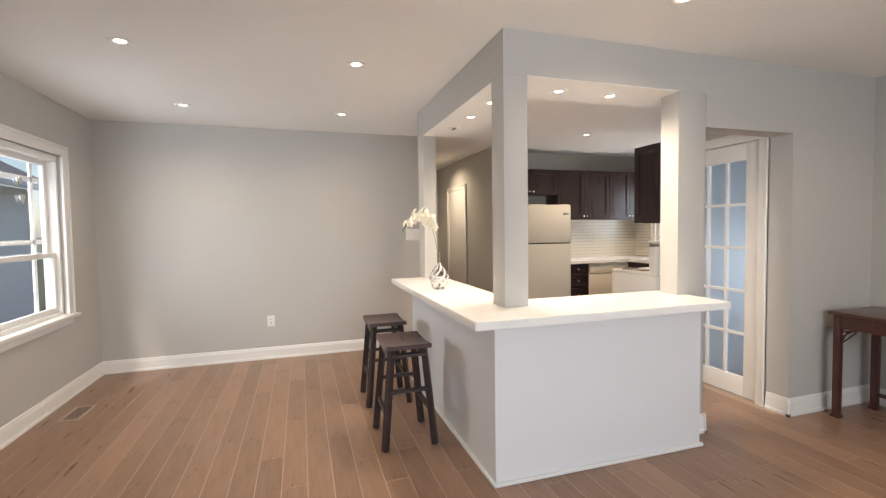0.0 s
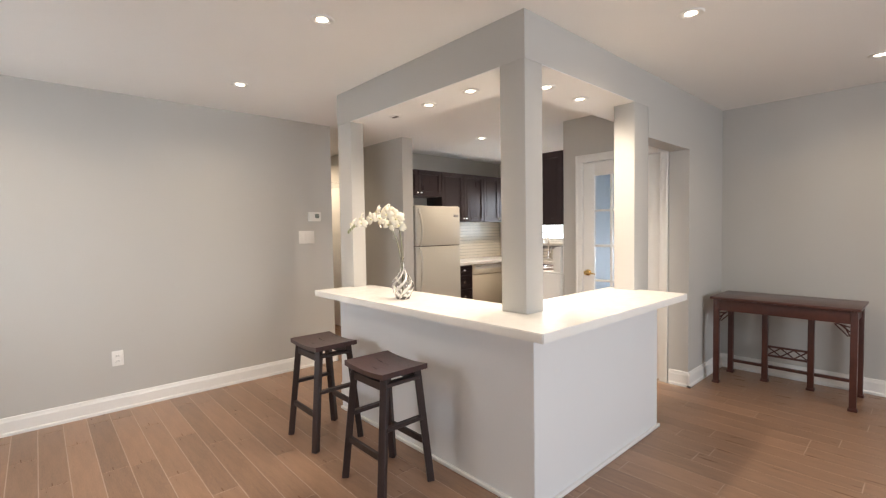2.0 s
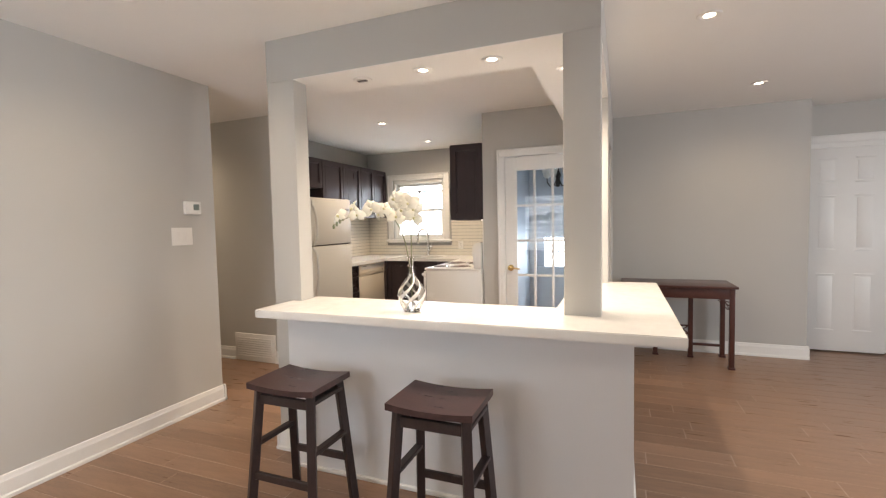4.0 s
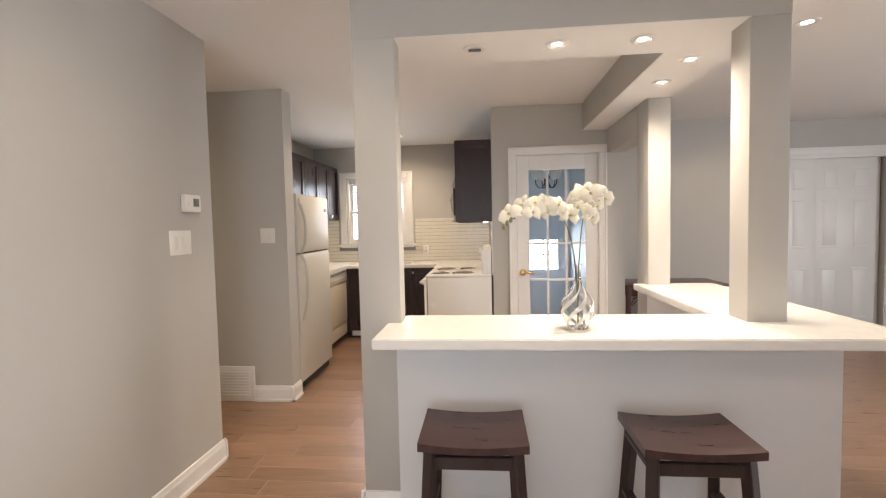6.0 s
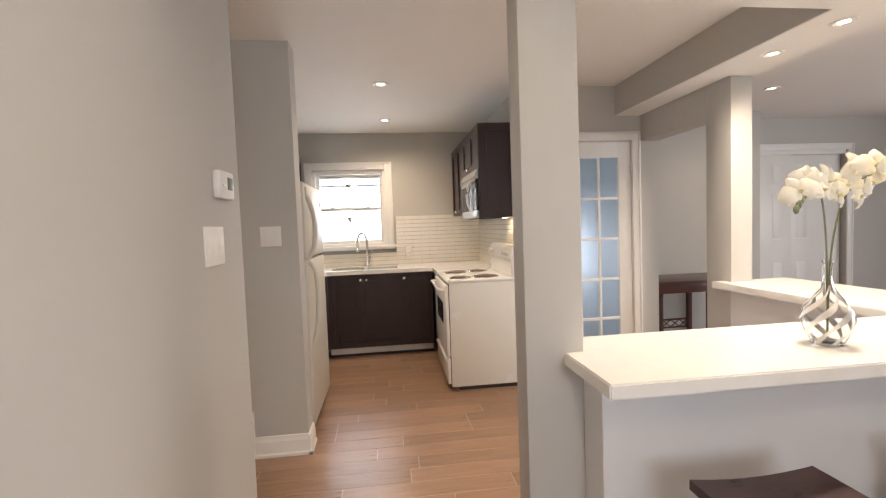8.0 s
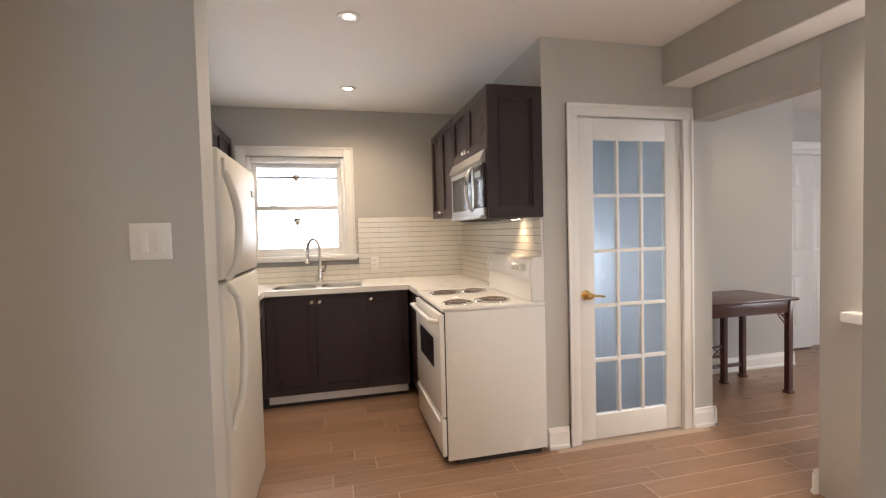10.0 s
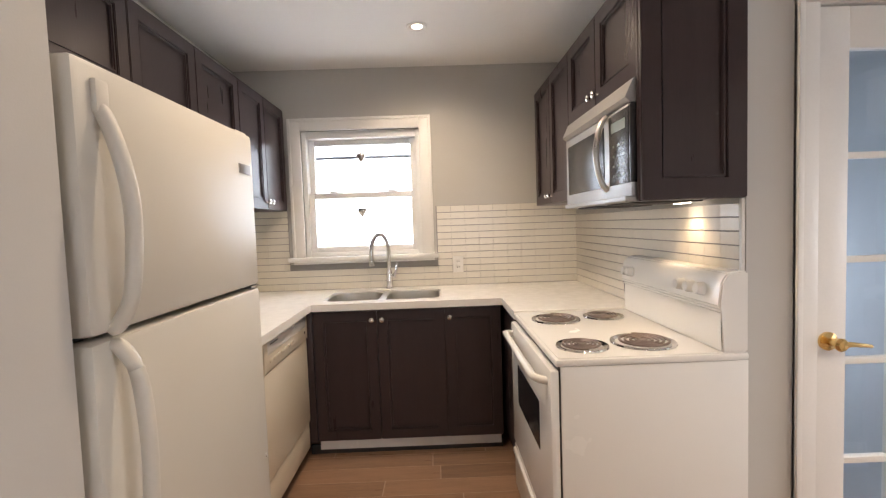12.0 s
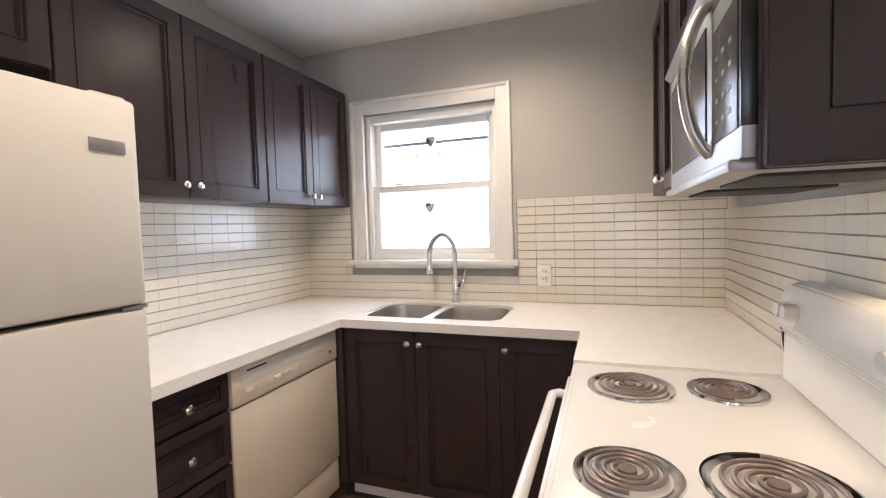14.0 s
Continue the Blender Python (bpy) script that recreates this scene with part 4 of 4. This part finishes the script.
fg = thing("refrigerator", (3.35, 5.66, 0), "white top-freezer refrigerator with curved handles", "refrigerator")
FX0, FX1, FY = 2.975, 3.722, 5.267
part("body", boxes((FX0 + 0.004, FX1 - 0.004, FY + 0.075, 6.00, 0.03, 1.666), bevel=0.006), M_FRIDGE, fg)
part("gasket", boxes((FX0 + 0.012, FX1 - 0.012, FY + 0.062, FY + 0.076, 0.09, 1.661)), M_GAP, fg)
for nm, z0, z1 in (("freezer_door", 1.178, 1.673), ("fridge_door", 0.09, 1.168)):
    d = part(nm, boxes((FX0, FX1, FY, FY + 0.063, z0, z1), bevel=0.014), M_FRIDGE, fg)
    hx = FX0 + 0.055
    if nm == "freezer_door":
        hp = [(hx, FY + 0.002, 1.585), (hx, FY - 0.013, 1.572), (hx, FY - 0.040, 1.48), (hx, FY - 0.050, 1.38), (hx, FY - 0.038, 1.25), (hx, FY - 0.012, 1.195), (hx, FY + 0.004, 1.185)]
    else:
        hp = [(hx, FY + 0.004, 1.155), (hx, FY - 0.014, 1.145), (hx, FY - 0.040, 1.09), (hx, FY - 0.050, 0.95), (hx, FY - 0.040, 0.76), (hx, FY - 0.014, 0.64), (hx, FY + 0.004, 0.60)]
    fine = rounded_path(hp)
    part("handle", tube(bmesh.new(), fine, 0.0145, 14), M_FRIDGE, d, "white curved plastic handle")
    if nm == "freezer_door":
        part("handle_mount", boxes((hx - 0.017, hx + 0.017, FY - 0.012, FY + 0.002, 1.578, 1.640), bevel=0.005), M_FRIDGE, d)
        part("badge", boxes((FX1 - 0.115, FX1 - 0.035, FY - 0.004, FY + 0.002, 1.540, 1.570), bevel=0.0015), M_STEEL, d, "small grey metal badge")
    else:
        part("hinge_plug", cyl(bmesh.new(), (FX1 - 0.03, FY - 0.004, 0.595), (FX1 - 0.03, FY + 0.004, 0.595), 0.007, seg=12), M_APPL, d)
part("hinge_cover", boxes((FX1 - 0.10, FX1 - 0.02, FY + 0.01, FY + 0.10, 1.6665, 1.678), bevel=0.004), M_FRIDGE, fg)
part("hinge_bracket", boxes((FX1 - 0.06, FX1 + 0.002, FY + 0.005, FY + 0.07, 1.169, 1.177)), M_STEEL, fg)
part("base_grille", boxes((FX0 + 0.01, FX1 - 0.01, FY + 0.04, FY + 0.06, 0.012, 0.085), bevel=0.003), M_GAP, fg)
part("foot", boxes((FX0 + 0.05, FX1 - 0.05, FY + 0.10, 5.95, 0.0, 0.031)), M_GAP, fg)

# ---- stove ----
st = thing("stove", (4.02, 3.97, 0), "white electric coil range with a raised backguard", "stove")
RX0, RX1, RY0, RY1 = 3.605, 4.362, 3.668, 4.272
part("body", boxes((RX0, RX1, RY0, RY1 + 0.006, 0.035, 0.886), bevel=0.003), M_APPL, st)
ck = boxes((RX0 - 0.004, RX1 + 0.002, RY0, RY1 + 0.024, 0.887, 0.911), bevel=0.007)
box(ck, RX0 + 0.004, RX1 - 0.006, RY0 + 0.08, RY1 + 0.012, 0.9095, 0.9145, 0.003)
part("cooktop", ck, M_APPL, st)
od = part("oven_door", boxes((RX0 + 0.004, RX1 - 0.004, RY1 + 0.009, RY1 + 0.040, 0.285, 0.874), bevel=0.008), M_APPL, st)
part("oven_window", boxes((RX0 + 0.17, RX1 - 0.17, RY1 + 0.039, RY1 + 0.0425, 0.53, 0.71), bevel=0.001), M_BLACK, od, "dark oven window")
hb = [(RX0 + 0.05, RY1 + 0.036, 0.826), (RX0 + 0.052, RY1 + 0.062, 0.832), (RX0 + 0.075, RY1 + 0.080, 0.834), (RX1 - 0.075, RY1 + 0.080, 0.834), (RX1 - 0.052, RY1 + 0.062, 0.832), (RX1 - 0.05, RY1 + 0.036, 0.826)]
part("oven_handle", tube(bmesh.new(), hb, 0.0135, 12), M_APPL, od)
part("storage_drawer", boxes((RX0 + 0.004, RX1 - 0.004, RY1 + 0.009, RY1 + 0.038, 0.06, 0.275), bevel=0.008), M_APPL, st)
part("drawer_lip", boxes((RX0 + 0.03, RX1 - 0.03, RY1 + 0.032, RY1 + 0.050, 0.235, 0.262), bevel=0.006), M_APPL, st)
# dark sheet filling the joint behind the oven door, shade put in as colour
part("shadow_gap", boxes((RX0 + 0.006, RX1 - 0.006, RY1 + 0.005, RY1 + 0.012, 0.05, 0.884)), M_GAP, st)
part("plinth", boxes((RX0 + 0.02, RX1 - 0.02, RY0 + 0.03, RY1 - 0.06, 0.0, 0.036)), M_GAP, st)
bg = bmesh.new()
prof_b = [(RY0, 0.911), (RY0 + 0.085, 0.911), (RY0 + 0.082, 1.045), (RY0 + 0.098, 1.06), (RY0 + 0.088, 1.145), (RY0 + 0.065, 1.172), (RY0 + 0.02, 1.178), (RY0, 1.174)]
e0 = [bg.verts.new((RX0, y, z)) for y, z in prof_b]
e1 = [bg.verts.new((RX1, y, z)) for y, z in prof_b]
for k in range(len(prof_b)):
    j = (k + 1) % len(prof_b)
    bg.faces.new((e0[k], e0[j], e1[j], e1[k]))
bg.faces.new(e0[::-1])
bg.faces.new(e1)
bmesh.ops.bevel(bg, geom=bg.edges[:], offset=0.006, segments=2, affect="EDGES")
back = part("backguard", bg, M_APPL, st)
for x in (3.70, 3.765, 3.83, 4.255, 4.30):
    kn = lathe(bmesh.new(), [(0.0, 0.03), (0.017, 0.029), (0.021, 0.018), (0.023, 0.0)], Matrix.Translation((x, RY0 + 0.090, 1.108)) @ Vector((0, 1, 0.1)).to_track_quat("Z", "Y").to_matrix().to_4x4(), 18)
    part("knob", kn, M_APPL, back, "white control knob")
for x, y, r in ((3.738, 4.165, 0.073), (3.758, 3.942, 0.094), (4.178, 4.140, 0.090), (4.204, 3.915, 0.073)):
    pan = part("drip_pan", lathe(bmesh.new(), [(r + 0.018, 0.0), (r + 0.016, 0.005), (r + 0.006, 0.004), (r - 0.006, -0.004), (0.03, -0.006), (0.0, -0.006)], Matrix.Translation((x, y, 0.9155)), 36), M_CHROME, st, "chrome drip pan")
    turns = 4 if r > 0.08 else 3.5
    sp = []
    for k in range(int(turns * 28) + 1):
        a = 2 * math.pi * k / 28
        rr = 0.020 + (r - 0.022) * k / (turns * 28)
        sp.append((x + rr * math.cos(a), y + rr * math.sin(a), 0.9235))
    part("burner_coil", tube(bmesh.new(), sp, 0.0044, 7), M_COIL, pan, "dark spiral burner coil")
    part("coil_cap", cyl(bmesh.new(), (x, y, 0.9165), (x, y, 0.926), 0.016, seg=16), M_COIL, pan)

# ---- over-the-range microwave ----
mw = thing("microwave", (4.03, 3.85, 1.42), "stainless over-the-range microwave with a bowed handle", "microwave")
X0, X1 = 3.670, 4.390
part("body", boxes((X0, X1, 3.662, 3.9900, 1.43, 1.812), bevel=0.003), M_STEEL, mw)
part("front_frame", boxes((X0, X1, 3.9900, 4.0150, 1.43, 1.735), bevel=0.003), M_STEEL, mw)
vt = bmesh.new()
pv = [(3.9900, 1.737), (4.0150, 1.737), (4.0320, 1.752), (4.0050, 1.812), (3.9900, 1.812)]
a0 = [vt.verts.new((X0, y, z)) for y, z in pv]
a1 = [vt.verts.new((X1, y, z)) for y, z in pv]
for k in range(5):
    vt.faces.new((a0[k], a0[(k + 1) % 5], a1[(k + 1) % 5], a1[k]))
vt.faces.new(a0[::-1])
vt.faces.new(a1)
part("top_vent", vt, M_STEEL, mw, smooth=False)
part("side_trim", boxes((X0 - 0.002, X0 + 0.014, 3.9905, 4.0165, 1.475, 1.735), bevel=0.002), M_BLACK, mw, "black side edge of the control panel")
part("door_glass", boxes((3.90, X1 - 0.04, 4.0140, 4.0180, 1.475, 1.70), bevel=0.001), M_BLACK, mw, "dark glass microwave door")
cpn = part("control_panel", boxes((X0 + 0.012, 3.845, 4.0140, 4.0180, 1.475, 1.725), bevel=0.001), M_BLACK, mw, "black touch control panel")
for r_ in range(4):
    for c_ in range(3):
        part("key", boxes((3.712 + 0.042 * c_, 3.728 + 0.042 * c_, 4.0175, 4.0186, 1.503 + 0.035 * r_, 1.511 + 0.035 * r_)), M_LCD, cpn)
part("display", boxes((3.705, 3.825, 4.0175, 4.0188, 1.660, 1.695)), M_LCD, cpn, "grey clock display")
mh = [(3.872, 4.0140, 1.462), (3.872, 4.0330, 1.485), (3.872, 4.0500, 1.535), (3.872, 4.0570, 1.60), (3.872, 4.0500, 1.665), (3.872, 4.0330, 1.712), (3.872, 4.0140, 1.732)]
part("handle", tube(bmesh.new(), rounded_path(mh), 0.011, 12), M_SINK, mw, "bowed steel handle")
part("underside", boxes((X0 + 0.01, X1 - 0.01, 3.68, 4.03, 1.412, 1.431), bevel=0.006), M_STEEL, mw)
part("grease_filter", boxes((X0 + 0.06, X0 + 0.30, 3.74, 3.98, 1.406, 1.413), bevel=0.002), M_GAP, mw)
part("grease_filter", boxes((X1 - 0.30, X1 - 0.06, 3.74, 3.98, 1.406, 1.413), bevel=0.002), M_GAP, mw)
part("cooktop_lens", boxes((3.875, 3.935, 3.70, 3.735, 1.4045, 1.413)), M_LENS, mw, "lit cooktop lamp")
lamp("SPOT", "cooktop_lamp", look((3.905, 3.715, 1.400), (3.905, 3.69, 0.9)), 3.2, (1.0, 0.74, 0.44), spot=120, radius=0.015)

# ---- chandelier behind the glazed door ----
ch = thing("chandelier", (4.52, 3.02, 1.72), "small dark bronze chandelier with upturned frosted shades", "chandelier")
part("stem", tube(bmesh.new(), [(4.52, 3.02, CEIL), (4.52, 3.02, 1.80)], 0.010), M_BRONZE, ch)
part("hub", lathe(bmesh.new(), [(0.0, -0.08), (0.012, -0.07), (0.03, -0.03), (0.022, 0.02), (0.035, 0.06), (0.012, 0.11), (0.0, 0.11)], Matrix.Translation((4.52, 3.02, 1.84))), M_BRONZE, ch)
for k in range(5):
    a = 2 * math.pi * k / 5 + 0.3
    dx, dy = math.cos(a), math.sin(a)
    arm = part("arm", tube(bmesh.new(), [(4.52 + dx * r, 3.02 + dy * r, z) for r, z in ((0.02, 1.84), (0.05, 1.78), (0.09, 1.78), (0.12, 1.82), (0.125, 1.87))], 0.006, 8), M_BRONZE, ch)
    part("shade", lathe(bmesh.new(), [(0.018, 0.0), (0.035, 0.02), (0.046, 0.06), (0.056, 0.10), (0.053, 0.10), (0.043, 0.06), (0.032, 0.022), (0.016, 0.003)], Matrix.Translation((4.52 + dx * 0.125, 3.02 + dy * 0.125, 1.87)), 18), M_SHADE, arm, "frosted glass shade")

# ---- houses next door ----
def neighbour(name, x, y0, y1, facing, label, brick=False):
    ob = thing(name, (x, (y0 + y1) / 2, -0.7), label, "house")
    s = facing
    part("wall", boxes((*sorted((x, x - s * 6)), y0, y1, -0.7, 2.35)), M_BRICK if brick else M_SIDING, ob)
    for k in range(20):
        z = -0.6 + 0.145 * k
        part("siding_board", boxes((*sorted((x, x + s * 0.02)), y0, y1, z, z + 0.135)), M_SIDING, ob, smooth=False)
    bm = bmesh.new()
    v = [bm.verts.new(c) for c in ((x + s * 0.45, y0 - 0.3, 2.30), (x + s * 0.45, y1 + 0.3, 2.30), (x - s * 3, y1 + 0.3, 4.2), (x - s * 3, y0 - 0.3, 4.2), (x - s * 6.4, y0 - 0.3, 2.30), (x - s * 6.4, y1 + 0.3, 2.30))]
    bm.faces.new((v[0], v[1], v[2], v[3]))
    bm.faces.new((v[3], v[2], v[5], v[4]))
    e = bmesh.ops.extrude_face_region(bm, geom=bm.faces[:])
    bmesh.ops.translate(bm, vec=(0, 0, 0.12), verts=[q for q in e["geom"] if isinstance(q, bmesh.types.BMVert)])
    part("roof", bm, M_ROOF, ob, smooth=False)
    part("gutter", boxes((*sorted((x + s * 0.45, x + s * 0.57)), y0 - 0.3, y1 + 0.3, 2.28, 2.40), bevel=0.02), M_SIDING, ob)
    w = part("window", boxes((*sorted((x + s * 0.02, x + s * 0.05)), (y0 + y1) / 2 - 0.5, (y0 + y1) / 2 + 0.5, 0.5, 1.7), bevel=0.01), M_TRIM, ob)
    part("pane", boxes((*sorted((x + s * 0.05, x + s * 0.06)), (y0 + y1) / 2 - 0.43, (y0 + y1) / 2 + 0.43, 0.57, 1.63)), M_BLACK, w)


neighbour("neighbour_house", 10.5, 2.5, 10.5, -1, "white sided bungalow next door seen through the kitchen window")
neighbour("neighbour_house", -5.2, 3.0, 12.0, 1, "pale sided house seen through the dining window")

# ---- backsplash tiles ----
TW, TH, GAP = 0.1, 0.0475, 0.003
tile_bm = {}


def tile_mesh(axis, w, h):
    key = (axis, round(w, 3), round(h, 3))
    if key not in tile_bm:
        bm = boxes((0, w, 0, 0.006, 0, h), bevel=0.0)
        for v in bm.verts:
            if v.co.y > 0.003:
                v.co.x += 0.0002 if v.co.x < w / 2 else -0.0002
                v.co.z += 0.0008 if v.co.z < h / 2 else -0.0008
        rot = {"+y": Matrix(), "-y": Matrix.Rotation(math.pi, 4, "Z"), "-x": Matrix.Rotation(math.pi / 2, 4, "Z")}[axis]
        bmesh.ops.transform(bm, matrix=rot, verts=bm.verts)
        tile_bm[key] = mesh("tile", bm, M_TILE, False)
    return tile_bm[key]


def tiled(name, axis, face, a0, a1, z0, z1, holes=()):
    """Rows of tiles on a wall face, clear of rectangular holes."""
    d = 0.004
    s = -1 if axis[0] == "-" else 1
    p, q = sorted((face, face + s * d))
    bm = bmesh.new()
    spans = [(a0, a1, z0, z1)]
    for h in holes:
        nxt = []
        for u0, u1, w0, w1 in spans:
            if h[0] >= u1 or h[1] <= u0 or h[2] >= w1 or h[3] <= w0:
                nxt.append((u0, u1, w0, w1))
                continue
            nxt += [r for r in ((u0, max(u0, h[0]), w0, w1), (min(u1, h[1]), u1, w0, w1), (max(u0, h[0]), min(u1, h[1]), w0, max(w0, h[2])), (max(u0, h[0]), min(u1, h[1]), min(w1, h[3]), w1)) if r[1] - r[0] > 0.001 and r[3] - r[2] > 0.001]
        spans = nxt
    for u0, u1, w0, w1 in spans:
        box(bm, *((p, q, u0, u1) if axis[1] == "x" else (u0, u1, p, q)), w0, w1)
    wall = solid(name, bm, M_TGROUT, "cream glass tile backsplash with grey joints", "backsplash", smooth=False)
    rows = round((z1 - z0) / TH)
    for r in range(rows):
        z = z0 + 0.002 + r * TH
        u = a0 + 0.002
        while u < a1 - 0.012:
            w = min(TW, a1 - u) - 0.0007
            mid = (u, u + w, z, z + TH - GAP)
            cut = [h for h in holes if mid[0] < h[1] and mid[1] > h[0] and mid[2] < h[3] - 0.004 and mid[3] > h[2] + 0.004]
            pieces = [(u, w)]
            for h in cut:
                pieces = []
                if h[0] - u > 0.012:
                    pieces.append((u, h[0] - u - 0.002))
                if u + w - h[1] > 0.012:
                    pieces.append((h[1] + 0.002, u + w - h[1] - 0.002))
            for v, ww in pieces:
                o = new("tile", tile_mesh(axis, ww, TH - GAP))
                f = face + s * d
                o.matrix_basis = Matrix.Translation((f, v, z) if axis == "-x" else ((v, f, z) if axis == "+y" else (v + ww, f, z)))
                o.parent = wall
            u += TW


WH = (4.66, 5.71, 1.105, 2.2)
tiled("backsplash_1", "-x", 5.41, 3.652, 6.038, 0.920, 1.490, (WH,))
tiled("backsplash_2", "-y", 6.04, 3.73, 5.398, 0.920, 1.490)
tiled("backsplash_3", "+y", 3.65, 3.662, 5.398, 0.920, 1.395)
solid("trim_tile_edge", boxes((3.648, 3.662, 3.65, 3.662, 0.90, 1.41), bevel=0.002), M_TRIM, "white edge strip of the backsplash", "trim")

# ---- floor planks ----
PW, PL = 0.135, 0.90
plank_mesh = {}
rest = bmesh.new()
rp = random.Random(7)
count = 0
x = -1.55
col = 0
while x < 5.40:
    y = -2.0 - rp.random() * PL
    while y < 8.2:
        y0, y1 = max(y, -2.0), min(y + PL, 8.2)
        x1 = min(x + PW, 5.41)
        y += PL
        if y1 - y0 < 0.03:
            continue
        cx, cy = (x + x1) / 2, (y0 + y1) / 2
        if cx > 3.77 and 2.59 < cy < 3.53 or cx > 3.645 and y0 < 3.53 and y1 > 2.59:
            if y0 < 2.44 and cx > 3.645:
                y1 = 2.5
            elif y1 > 3.65:
                y0 = 3.6
            else:
                continue
        if cx > 4.98 and cy < 2.4 or cx < 1.75 and cy > 5.7 or cx > 2.95 and cy > 6.1:
            continue
        near = -0.9 < cx < 3.7 and 1.6 < cy < 5.4 or 2.8 < cx < 4.8 and 3.9 < cy < 5.5
        w, l = x1 - x - 0.0045, y1 - y0 - 0.0045
        if near and count < 300:
            key = (round(w, 3), round(l, 2))
            if key not in plank_mesh:
                bm = boxes((-w / 2, w / 2, -l / 2, l / 2, -0.0012, 0))
                for v in bm.verts:
                    if v.co.z > -0.0006:
                        v.co.x -= math.copysign(0.0006, v.co.x)
                        v.co.y -= math.copysign(0.0006, v.co.y)
                plank_mesh[key] = mesh("plank", bm, M_PLANK, False)
            o = new("plank", plank_mesh[key])
            o.matrix_basis = Matrix.Translation((cx, (y0 + y1) / 2, 0))
            o.parent = floor
            count += 1
        else:
            box(rest, cx - w / 2, cx + w / 2, (y0 + y1) / 2 - l / 2, (y0 + y1) / 2 + l / 2, -0.0012, 0)
    x += PW
    col += 1
ob = new("plank_field", mesh("plank_field", rest, M_PLANK, False))
ob.parent = floor
tagged(ob, kind="stuff")
